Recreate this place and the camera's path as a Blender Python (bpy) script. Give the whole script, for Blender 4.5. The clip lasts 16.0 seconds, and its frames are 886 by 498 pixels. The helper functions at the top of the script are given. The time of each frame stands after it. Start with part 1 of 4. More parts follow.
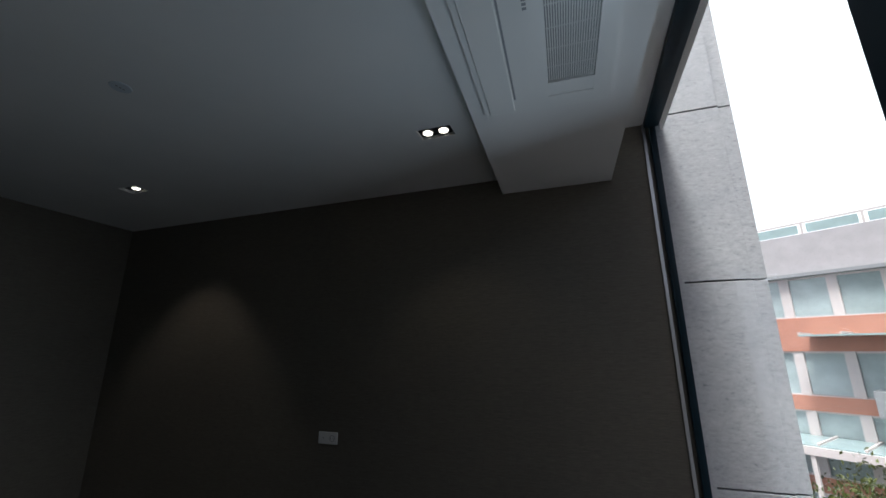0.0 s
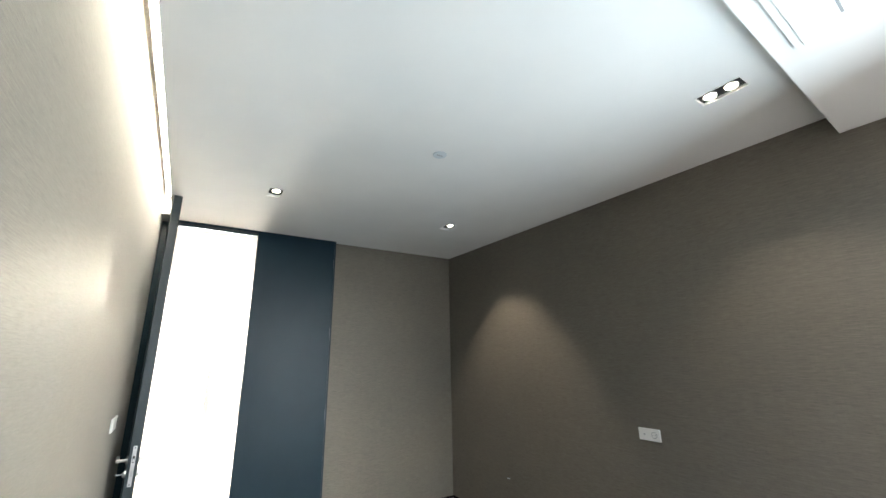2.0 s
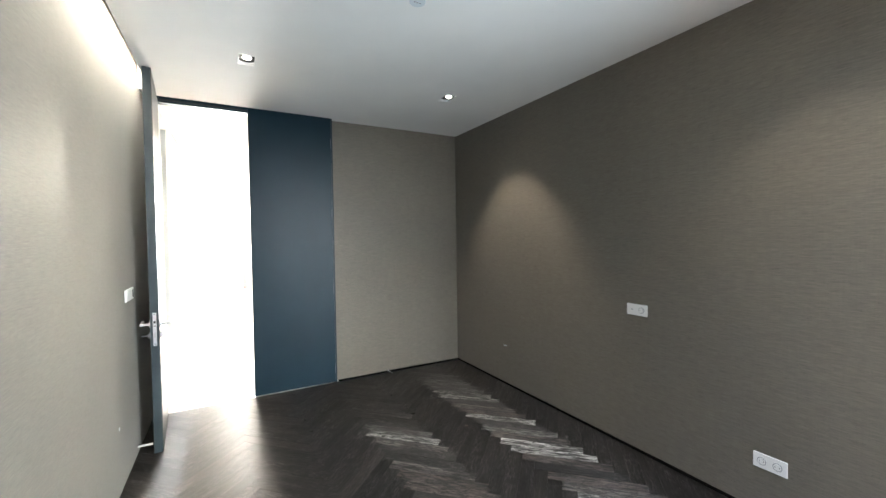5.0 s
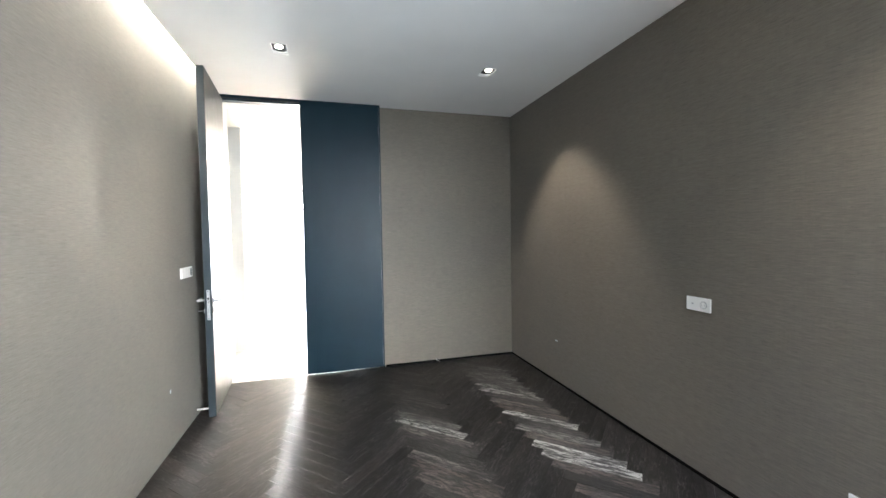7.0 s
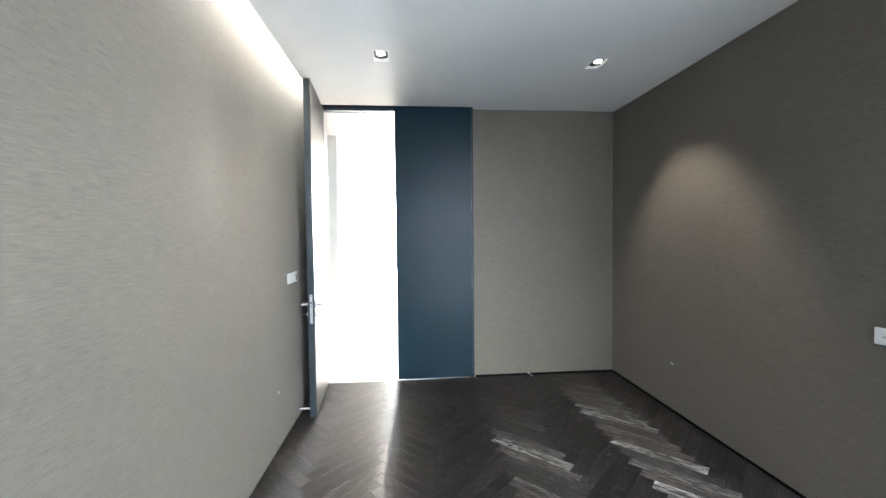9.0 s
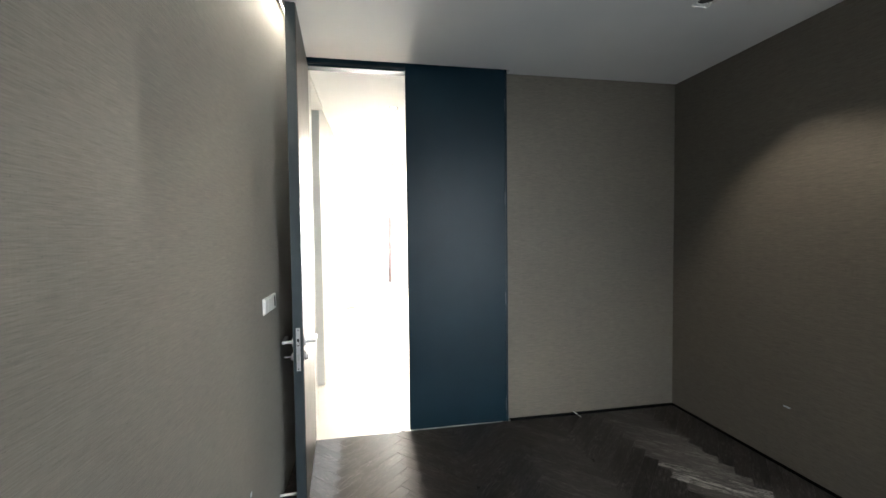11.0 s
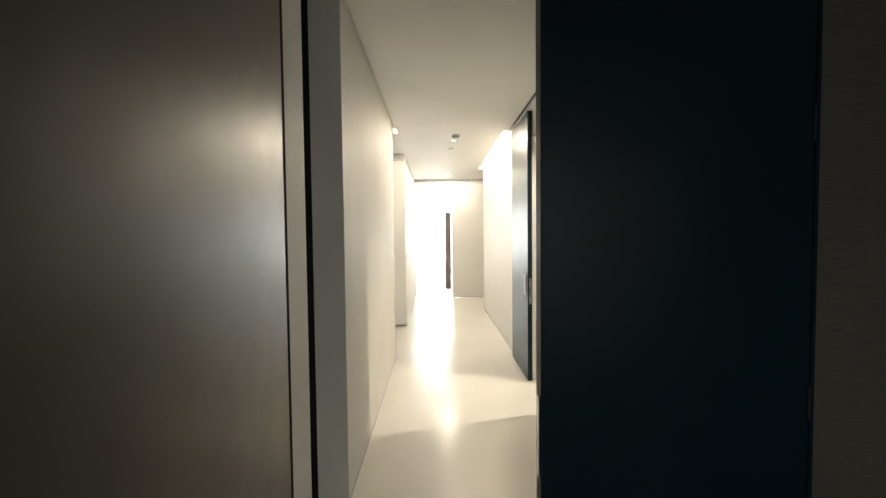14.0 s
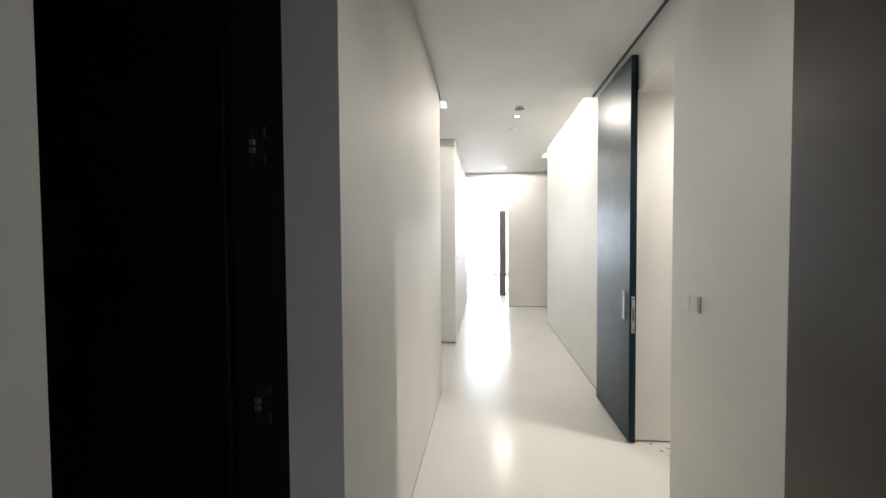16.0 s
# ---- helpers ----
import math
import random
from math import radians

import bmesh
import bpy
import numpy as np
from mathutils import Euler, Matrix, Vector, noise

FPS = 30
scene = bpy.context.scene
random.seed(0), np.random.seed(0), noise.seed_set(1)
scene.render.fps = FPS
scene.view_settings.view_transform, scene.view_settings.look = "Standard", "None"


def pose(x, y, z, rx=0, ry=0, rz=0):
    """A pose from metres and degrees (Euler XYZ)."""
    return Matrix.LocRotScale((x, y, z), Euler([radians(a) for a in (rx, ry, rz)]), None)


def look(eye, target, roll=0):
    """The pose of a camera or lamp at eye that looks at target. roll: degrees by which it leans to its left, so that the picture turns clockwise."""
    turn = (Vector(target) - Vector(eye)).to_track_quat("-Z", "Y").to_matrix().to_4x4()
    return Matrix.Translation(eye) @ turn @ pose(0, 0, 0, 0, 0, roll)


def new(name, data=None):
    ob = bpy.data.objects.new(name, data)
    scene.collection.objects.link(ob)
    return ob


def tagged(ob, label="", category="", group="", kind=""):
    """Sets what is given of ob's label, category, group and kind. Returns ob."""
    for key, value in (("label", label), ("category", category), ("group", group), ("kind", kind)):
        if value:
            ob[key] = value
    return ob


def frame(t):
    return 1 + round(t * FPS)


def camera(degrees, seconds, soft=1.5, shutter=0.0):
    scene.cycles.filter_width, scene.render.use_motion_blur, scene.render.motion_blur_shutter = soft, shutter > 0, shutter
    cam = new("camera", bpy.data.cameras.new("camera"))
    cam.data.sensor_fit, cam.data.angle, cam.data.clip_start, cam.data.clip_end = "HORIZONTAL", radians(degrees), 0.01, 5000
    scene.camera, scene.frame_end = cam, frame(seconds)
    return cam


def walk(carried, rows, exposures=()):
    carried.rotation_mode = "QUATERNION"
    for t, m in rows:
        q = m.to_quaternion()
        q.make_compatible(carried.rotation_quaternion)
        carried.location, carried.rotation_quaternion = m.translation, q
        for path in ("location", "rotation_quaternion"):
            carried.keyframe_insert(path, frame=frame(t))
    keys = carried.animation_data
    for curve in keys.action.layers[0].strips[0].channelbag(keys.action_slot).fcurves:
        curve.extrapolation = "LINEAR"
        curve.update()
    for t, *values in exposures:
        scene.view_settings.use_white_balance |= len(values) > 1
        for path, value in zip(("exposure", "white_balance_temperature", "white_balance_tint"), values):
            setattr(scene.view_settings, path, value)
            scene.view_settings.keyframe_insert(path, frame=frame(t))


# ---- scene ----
cam = camera(96.8, 16.0)
PATH = [
    (0, (0.537, -4.327, 1.639), (2.368, -3.697, 2.139), -0.2),
    (0.5, (0.473, -4.3, 1.629), (2.146, -3.326, 2.13), -0.9),
    (1, (0.407, -4.292, 1.61), (1.846, -3.002, 2.124), -1.0),
    (1.5, (0.356, -4.29, 1.599), (1.565, -2.784, 2.118), -1.0),
    (2, (0.324, -4.307, 1.597), (1.37, -2.684, 2.118), -0.9),
    (2.5, (0.311, -4.319, 1.565), (1.286, -2.657, 2.099), -1.0),
    (3, (0.353, -4.327, 1.589), (1.337, -2.63, 1.98), -1.0),
    (3.5, (0.409, -4.35, 1.587), (1.394, -2.624, 1.817), -0.7),
    (4, (0.425, -4.343, 1.593), (1.419, -2.609, 1.658), -0.9),
    (4.2, (0.442, -4.346, 1.593), (1.435, -2.61, 1.587), -0.7),
    (6.5, (1.053, -4.29, 1.473), (1.784, -2.43, 1.395), -0.9),
    (7, (1.11, -4.348, 1.47), (1.653, -2.424, 1.393), -0.9),
    (7.5, (1.138, -4.371, 1.467), (1.477, -2.402, 1.391), -0.8),
    (8, (1.15, -4.348, 1.487), (1.352, -2.36, 1.409), -0.8),
    (8.5, (1.091, -4.268, 1.523), (1.252, -2.276, 1.444), -0.7),
    (9, (0.964, -4.145, 1.533), (1.134, -2.153, 1.462), -0.6),
    (11.5, (0.512, -2.763, 1.56), (0.877, -0.798, 1.487), -0.7),
    (12, (0.478, -2.448, 1.556), (0.83, -0.481, 1.482), -0.7),
    (12.5, (0.45, -2.096, 1.567), (0.786, -0.126, 1.491), -0.9),
    (13, (0.501, -1.732, 1.551), (0.781, 0.247, 1.478), -0.9),
    (13.5, (0.523, -1.399, 1.543), (0.694, 0.592, 1.467), -0.6),
    (13.6, (0.515, -1.35, 1.55), (0.668, 0.642, 1.467), -0.8),
    (14, (0.505, -1.104, 1.538), (0.585, 0.893, 1.467), -0.6),
    (14.5, (0.542, -0.788, 1.533), (0.54, 1.21, 1.459), -0.7),
    (15, (0.555, -0.546, 1.526), (0.461, 1.451, 1.459), -0.7),
    (15.5, (0.48, -0.265, 1.535), (0.325, 1.728, 1.466), -0.6),
    (15.6, (0.498, -0.231, 1.525), (0.307, 1.759, 1.459), -0.2),
    (16, (0.446, -0.018, 1.519), (0.274, 1.974, 1.457), -0.4),
]
EXPOSURES = [(0.0, 0.2, 5900, 8), (0.5, 2.95, 7100, 7), (1.0, 3.65, 7200, 7), (1.5, 3.6, 6700, 7), (2.5, 3.4, 6450, 6), (3.0, 3.25, 6450, 6), (4.0, 3.5, 6350, 6),
             (6.5, 3.9, 6250, 9), (9.0, 3.8, 5950, 8), (11.5, 2.5, 6400, 7), (12.5, 1.55, 6500, 6), (13.5, 0.72, 6700, 5), (14.0, 0.32, 6850, 4),
             (15.0, 0.05, 6800, 4), (16.0, 0.0, 5850, 7)]
WINDOW_WATTS, FAR_WATTS, SPOT_W, LED, FACE, SKYGLOW = 9.6, 560.0, 1.7, 6.0, 3.5, 1.8
walk(cam, [(t, look(eye, target, roll)) for t, eye, target, roll in PATH], EXPOSURES)

# ---- world, sun, large lights ----
world = bpy.data.worlds.new("world")
scene.world = world
world.use_nodes = True
wn = world.node_tree
wn.nodes.clear()
w_out = wn.nodes.new("ShaderNodeOutputWorld")
w_bg = wn.nodes.new("ShaderNodeBackground")
w_sky = wn.nodes.new("ShaderNodeTexSky")
w_sky.sky_type = "NISHITA"
w_sky.sun_disc = False
w_sky.sun_elevation, w_sky.sun_rotation = radians(64), radians(284)
w_sky.air_density, w_sky.dust_density, w_sky.ozone_density = 1.0, 9.0, 1.0
w_bg.inputs["Strength"].default_value = 0.11
wn.links.new(w_sky.outputs[0], w_bg.inputs["Color"])
wn.links.new(w_bg.outputs[0], w_out.inputs["Surface"])

sun_data = bpy.data.lights.new("sun", "SUN")
sun_data.energy, sun_data.angle, sun_data.color = 3.8, radians(12), (1.0, 0.96, 0.9)
sun_ob = new("sun", sun_data)
sun_ob.matrix_world = look((-8.2, 2.0, 18.0), (0, 0, 0))


def area_lamp(name, eye, target, sx, sy, watts, color):
    data = bpy.data.lights.new(name, "AREA")
    data.shape, data.size, data.size_y, data.energy, data.color = "RECTANGLE", sx, sy, watts, color
    ob = new(name, data)
    ob.matrix_world = look(eye, target)
    return ob


# sky light that enters through the two glazed openings
area_lamp("window_daylight", (2.45, -4.58, 1.08), (1.51, -4.24, 1.08), 0.55, 1.7, WINDOW_WATTS, (0.76, 0.895, 1.0))
area_lamp("far_window_daylight", (0.9, 15.1, 1.5), (0.9, 0, 1.3), 4.5, 2.5, FAR_WATTS, (0.97, 0.98, 1.0))


def spot_lamp(name, x, y, z, watts, size=108, blend=0.35, lean=0.0, color=(1.0, 0.87, 0.72)):
    """Downward beam; lean: degrees by which the lamp is swivelled towards +x."""
    data = bpy.data.lights.new(name, "SPOT")
    data.energy, data.spot_size, data.spot_blend, data.shadow_soft_size, data.color = watts, radians(size), blend, 0.008, color
    ob = new(name, data)
    ob.matrix_world = look((x, y, z), (x + z * math.tan(radians(lean)), y + 1e-4, 0))
    return ob


# ---- materials ----
def mat(name):
    m = bpy.data.materials.new(name)
    m.use_nodes = True
    return m, m.node_tree, m.node_tree.nodes["Principled BSDF"]


def node(tree, kind, **values):
    n = tree.nodes.new(kind)
    for k, v in values.items():
        n.inputs[k].default_value = v
    return n


def ramp(tree, fac, stops):
    r = tree.nodes.new("ShaderNodeValToRGB")
    el = r.color_ramp.elements
    while len(el) < len(stops):
        el.new(0.5)
    for e, (p, c) in zip(el, stops):
        e.position, e.color = p, (*c, 1)
    tree.links.new(fac, r.inputs["Fac"])
    return r.outputs["Color"]


def coords(tree, kind="Object", scale=(1, 1, 1), rot=(0, 0, 0)):
    tc = tree.nodes.new("ShaderNodeTexCoord")
    mp = tree.nodes.new("ShaderNodeMapping")
    mp.inputs["Scale"].default_value = scale
    mp.inputs["Rotation"].default_value = rot
    tree.links.new(tc.outputs[kind], mp.inputs["Vector"])
    return mp.outputs["Vector"]


def noise_tex(tree, vec, scale, detail=4.0, rough=0.55):
    n = node(tree, "ShaderNodeTexNoise", Scale=scale, Detail=detail, Roughness=rough)
    tree.links.new(vec, n.inputs["Vector"])
    return n.outputs["Fac"]


def mixc(tree, a, b, fac, how="MIX"):
    m = tree.nodes.new("ShaderNodeMix")
    m.data_type, m.blend_type = "RGBA", how
    for sock, v in ((m.inputs[6], a), (m.inputs[7], b), (m.inputs[0], fac)):
        if isinstance(v, (int, float)):
            sock.default_value = v
        elif isinstance(v, tuple):
            sock.default_value = (*v, 1)
        else:
            tree.links.new(v, sock)
    return m.outputs[2]


def bump(tree, bsdf, height, strength, distance=0.002):
    b = node(tree, "ShaderNodeBump", Strength=strength, Distance=distance)
    tree.links.new(height, b.inputs["Height"])
    tree.links.new(b.outputs["Normal"], bsdf.inputs["Normal"])


def painted(name, color, rough=0.6, vary=0.06, grain=0.05, spec=0.4, scale=1.6):
    """Rolled or sprayed paint: soft cloudy variation, fine roller grain."""
    m, t, b = mat(name)
    v = coords(t)
    c = ramp(t, noise_tex(t, v, scale, 5), [(0.3, tuple(x * (1 - vary) for x in color)), (0.7, color)])
    t.links.new(c, b.inputs["Base Color"])
    r = t.nodes.new("ShaderNodeMapRange")
    r.inputs["To Min"].default_value, r.inputs["To Max"].default_value = rough - 0.06, rough + 0.06
    t.links.new(noise_tex(t, v, 9, 3), r.inputs["Value"])
    t.links.new(r.outputs["Result"], b.inputs["Roughness"])
    b.inputs["Specular IOR Level"].default_value = spec
    bump(t, b, noise_tex(t, v, 260, 3), grain, 0.001)
    return m


def wallpaper(name):
    """Brown-grey grasscloth: uneven horizontal threads, seams between drops."""
    m, t, b = mat(name)
    threads = noise_tex(t, coords(t, "Object", (16.0, 16.0, 300)), 1.0, 4, 0.72)
    slubs = noise_tex(t, coords(t, "Object", (4.5, 4.5, 130)), 1.0, 5, 0.68)
    weft = noise_tex(t, coords(t, "Object", (330, 330, 5)), 1.0, 2, 0.5)
    cloud = noise_tex(t, coords(t), 0.9, 4)
    base = ramp(t, threads, [(0.30, (0.108, 0.097, 0.078)), (0.5, (0.146, 0.132, 0.107)), (0.72, (0.188, 0.170, 0.138))])
    base = mixc(t, base, ramp(t, slubs, [(0.35, (0.78, 0.77, 0.76)), (0.62, (1.12, 1.11, 1.10))]), 0.35, "MULTIPLY")
    fleck = noise_tex(t, coords(t, "Object", (70, 70, 300)), 1.0, 3, 0.7)
    base = mixc(t, base, ramp(t, fleck, [(0.30, (0.45, 0.45, 0.46)), (0.37, (1, 1, 1)), (0.68, (1, 1, 1)), (0.75, (1.35, 1.33, 1.3))]), 0.8, "MULTIPLY")
    base = mixc(t, base, ramp(t, weft, [(0.35, (0.90, 0.90, 0.90)), (0.65, (1.06, 1.06, 1.06))]), 0.4, "MULTIPLY")
    base = mixc(t, base, ramp(t, cloud, [(0.3, (0.92, 0.92, 0.93)), (0.7, (1.06, 1.05, 1.03))]), 1.0, "MULTIPLY")
    t.links.new(base, b.inputs["Base Color"])
    b.inputs["Roughness"].default_value = 0.62
    b.inputs["Specular IOR Level"].default_value = 0.45
    b.inputs["Sheen Weight"].default_value = 0.25
    b.inputs["Sheen Roughness"].default_value = 0.4
    bump(t, b, threads, 0.22, 0.001)
    return m


def board_wood(name, streaky):
    """Black-stained brushed oak; some boards get pale streaks mixed into their grain colour."""
    m, t, b = mat(name)
    uv = coords(t, "UV", (1, 1, 1))
    grain = noise_tex(t, coords(t, "UV", (5, 130, 1)), 1.0, 6, 0.7)
    fig = noise_tex(t, coords(t, "UV", (2.2, 26, 1)), 1.0, 4, 0.6)
    info = t.nodes.new("ShaderNodeObjectInfo")
    geo = t.nodes.new("ShaderNodeNewGeometry")
    add = t.nodes.new("ShaderNodeMath")
    add.operation = "ADD"
    t.links.new(info.outputs["Random"], add.inputs[0])
    t.links.new(geo.outputs["Random Per Island"], add.inputs[1])
    fr = t.nodes.new("ShaderNodeMath")
    fr.operation = "FRACT"
    t.links.new(add.outputs[0], fr.inputs[0])
    tone = ramp(t, fr.outputs[0], [(0.0, (0.62, 0.60, 0.60)), (0.5, (1.0, 0.97, 0.95)), (0.85, (1.25, 1.2, 1.17)), (1.0, (1.75, 1.6, 1.5))])
    pores = noise_tex(t, coords(t, "UV", (16, 210, 1)), 1.0, 8, 0.8)
    base = ramp(t, grain, [(0.3, (0.006, 0.0056, 0.0056)), (0.55, (0.016, 0.0148, 0.0145)), (0.8, (0.046, 0.042, 0.040))])
    base = mixc(t, base, ramp(t, pores, [(0.38, (0.35, 0.35, 0.35)), (0.52, (1, 1, 1)), (0.66, (2.6, 2.5, 2.4))]), 0.8, "MULTIPLY")
    base = mixc(t, base, tone, 1.0, "MULTIPLY")
    # pale streaks in the grain colour, uneven from board to board
    if streaky:
        streak = noise_tex(t, coords(t, "UV", (14, 55, 1)), 1.0, 7, 0.85)
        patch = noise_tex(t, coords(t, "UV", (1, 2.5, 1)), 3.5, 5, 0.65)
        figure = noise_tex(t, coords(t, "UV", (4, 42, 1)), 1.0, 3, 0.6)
        streaks = t.nodes.new("ShaderNodeMath")
        streaks.operation = "MULTIPLY"
        t.links.new(ramp(t, streak, [(0.47, (0, 0, 0)), (0.505, (1, 1, 1))]), streaks.inputs[0])
        t.links.new(ramp(t, figure, [(0.40, (0.08, 0.08, 0.08)), (0.50, (1, 1, 1))]), streaks.inputs[1])
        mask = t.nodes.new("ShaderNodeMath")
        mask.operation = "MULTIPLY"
        t.links.new(streaks.outputs[0], mask.inputs[0])
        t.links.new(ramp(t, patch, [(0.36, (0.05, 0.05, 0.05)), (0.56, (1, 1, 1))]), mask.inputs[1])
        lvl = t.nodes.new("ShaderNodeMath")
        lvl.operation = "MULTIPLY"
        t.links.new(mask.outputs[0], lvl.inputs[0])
        t.links.new(ramp(t, fr.outputs[0], [(p, (v * streaky, v * streaky, v * streaky)) for p, v in ((0, 0.3), (0.4, 0.55), (1, 1.0))]), lvl.inputs[1])
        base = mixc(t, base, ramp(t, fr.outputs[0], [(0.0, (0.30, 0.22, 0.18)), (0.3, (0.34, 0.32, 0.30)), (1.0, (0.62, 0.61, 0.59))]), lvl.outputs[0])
    scuff = noise_tex(t, coords(t, "UV", (16, 70, 1)), 1.0, 12, 0.9)
    haze = noise_tex(t, coords(t, "UV", (3, 9, 1)), 1.0, 5, 0.7)
    fine = t.nodes.new("ShaderNodeMath")
    fine.operation = "MULTIPLY"
    t.links.new(ramp(t, scuff, [(0.50, (0, 0, 0)), (0.57, (0.48, 0.48, 0.48))]), fine.inputs[0])
    t.links.new(ramp(t, haze, [(0.42, (0.1, 0.1, 0.1)), (0.65, (1, 1, 1))]), fine.inputs[1])
    base = mixc(t, base, (0.24, 0.22, 0.21), fine.outputs[0])
    t.links.new(base, b.inputs["Base Color"])
    tangent = t.nodes.new("ShaderNodeTangent")
    tangent.direction_type, tangent.uv_map = "UV_MAP", "UVMap"
    t.links.new(tangent.outputs["Tangent"], b.inputs["Tangent"])
    b.inputs["Anisotropic"].default_value = 0.9
    b.inputs["Anisotropic Rotation"].default_value = 0.25
    rr = t.nodes.new("ShaderNodeMapRange")
    rr.inputs["To Min"].default_value, rr.inputs["To Max"].default_value = 0.40, 0.64
    t.links.new(fig, rr.inputs["Value"])
    t.links.new(rr.outputs["Result"], b.inputs["Roughness"])
    b.inputs["Specular IOR Level"].default_value = 0.45
    bump(t, b, pores, 0.5, 0.001)
    return m


def metal(name, color, rough):
    m, t, b = mat(name)
    v = coords(t, "Object", (40, 40, 400))
    b.inputs["Base Color"].default_value = (*color, 1)
    b.inputs["Metallic"].default_value = 1.0
    r = t.nodes.new("ShaderNodeMapRange")
    r.inputs["To Min"].default_value, r.inputs["To Max"].default_value = rough - 0.01, rough + 0.02
    t.links.new(noise_tex(t, v, 3, 3), r.inputs["Value"])
    t.links.new(r.outputs["Result"], b.inputs["Roughness"])
    return m


def glow(name, color, strength):
    m, t, b = mat(name)
    b.inputs["Base Color"].default_value = (0.8, 0.8, 0.8, 1)
    b.inputs["Emission Color"].default_value = (*color, 1)
    b.inputs["Emission Strength"].default_value = strength
    return m


def glass(name, tint=(1, 1, 1)):
    m, t, b = mat(name)
    b.inputs["Base Color"].default_value = (*tint, 1)
    b.inputs["Roughness"].default_value = 0.0
    b.inputs["Transmission Weight"].default_value = 1.0
    b.inputs["IOR"].default_value = 1.02
    return m


def granite(name):
    m, t, b = mat(name)
    v = coords(t)
    speck = noise_tex(t, coords(t, "Object", (45, 30, 70)), 1.0, 8, 0.75)
    cloud = noise_tex(t, v, 2.5, 5)
    base = ramp(t, speck, [(0.30, (0.16, 0.17, 0.18)), (0.42, (0.38, 0.39, 0.40)), (0.7, (0.52, 0.53, 0.54))])
    base = mixc(t, base, ramp(t, cloud, [(0.3, (0.84, 0.85, 0.87)), (0.7, (1.05, 1.05, 1.04))]), 1.0, "MULTIPLY")
    t.links.new(base, b.inputs["Base Color"])
    b.inputs["Roughness"].default_value = 0.7
    bump(t, b, speck, 0.4, 0.003)
    return m


def epoxy(name):
    """Poured off-white floor: slightly wavy gloss, faint cloudiness."""
    m, t, b = mat(name)
    v = coords(t)
    c = ramp(t, noise_tex(t, v, 1.1, 5), [(0.3, (0.735, 0.71, 0.665)), (0.7, (0.79, 0.77, 0.725))])
    t.links.new(c, b.inputs["Base Color"])
    r = t.nodes.new("ShaderNodeMapRange")
    r.inputs["To Min"].default_value, r.inputs["To Max"].default_value = 0.16, 0.30
    t.links.new(noise_tex(t, v, 2.3, 4), r.inputs["Value"])
    t.links.new(r.outputs["Result"], b.inputs["Roughness"])
    bump(t, b, noise_tex(t, v, 5, 2), 0.08, 0.004)
    return m


M_CEIL = painted("ceiling_paint", (0.80, 0.795, 0.78), 0.75)
M_WHITE = painted("white_wall_paint", (0.80, 0.785, 0.75), 0.6)
M_LACQ = painted("white_lacquer", (0.80, 0.79, 0.765), 0.35, 0.03, 0.02)
M_PAPER = wallpaper("grasscloth_wallpaper")
M_BLUE = painted("navy_lacquer", (0.006, 0.023, 0.036), 0.40, 0.18, 0.03, 0.2, 3.0)
M_TAUPE = painted("taupe_satin_lacquer", (0.040, 0.033, 0.025), 0.40, 0.15, 0.04, 0.5, 3.0)
M_EDGE = painted("slate_edge_lacquer", (0.035, 0.048, 0.056), 0.42, 0.12, 0.03, 0.3, 3.0)
M_BLACK = painted("black_frame_paint", (0.012, 0.013, 0.015), 0.5, 0.2, 0.03)
M_BOARD = board_wood("black_oak", 0)
M_STREAKY = board_wood("streaky_black_oak", 1.0)
M_FAINT = board_wood("faintly_streaky_black_oak", 0.16)
M_SUB = painted("dark_subfloor_and_unlit_ceiling", (0.012, 0.011, 0.010), 0.8)
M_EPOXY = epoxy("offwhite_epoxy")
M_CHROME = metal("satin_chrome", (0.66, 0.67, 0.69), 0.30)
M_ALU = metal("brushed_aluminium", (0.55, 0.56, 0.57), 0.38)
M_STEEL = metal("dark_steel", (0.10, 0.11, 0.13), 0.4)
M_PLASTIC = painted("white_plastic", (0.78, 0.78, 0.76), 0.3, 0.02, 0.01, 0.5)
M_SENSOR = painted("pale_blue_grey_plastic", (0.58, 0.63, 0.67), 0.4, 0.04, 0.01)
M_GREYPL = painted("grey_plastic", (0.30, 0.31, 0.32), 0.45, 0.05, 0.01)
M_GAP_SHADE = painted("matt_black_gap_shade", (0.006, 0.006, 0.006), 0.9, 0.2, 0.03, 0.05)
M_DARKHOLE = painted("dark_plastic", (0.02, 0.02, 0.02), 0.5, 0.05, 0.01)
M_BROWN = painted("dark_brown_wood_veneer", (0.11, 0.075, 0.068), 0.4, 0.25, 0.05, 0.45, 6.0)
M_LED = glow("warm_led_strip", (1.0, 0.89, 0.74), LED)
M_LED_R = glow("warm_led_strip_corridor", (1.0, 0.84, 0.62), LED * 4.0)
M_LAMP = glow("lamp_face", (1.0, 0.88, 0.72), FACE)
M_SKYWHITE = glow("hazy_daylight", (0.95, 0.98, 1.0), SKYGLOW)
M_CLOUD = glow("overcast_sky", (0.94, 0.97, 1.0), 0.5)
M_GLASS = glass("clear_glass")
M_GRANITE = granite("grey_granite")
M_ORANGE = painted("orange_render", (0.55, 0.26, 0.185), 0.8, 0.12, 0.1)
M_PALE = painted("pale_concrete", (0.50, 0.48, 0.49), 0.8, 0.15, 0.1)
M_FRAMEOUT = painted("pinkish_white_frame", (0.66, 0.60, 0.58), 0.6)
M_CURTAIN = painted("window_behind_glass", (0.42, 0.50, 0.50), 0.12, 0.25, 0.02, 0.6)
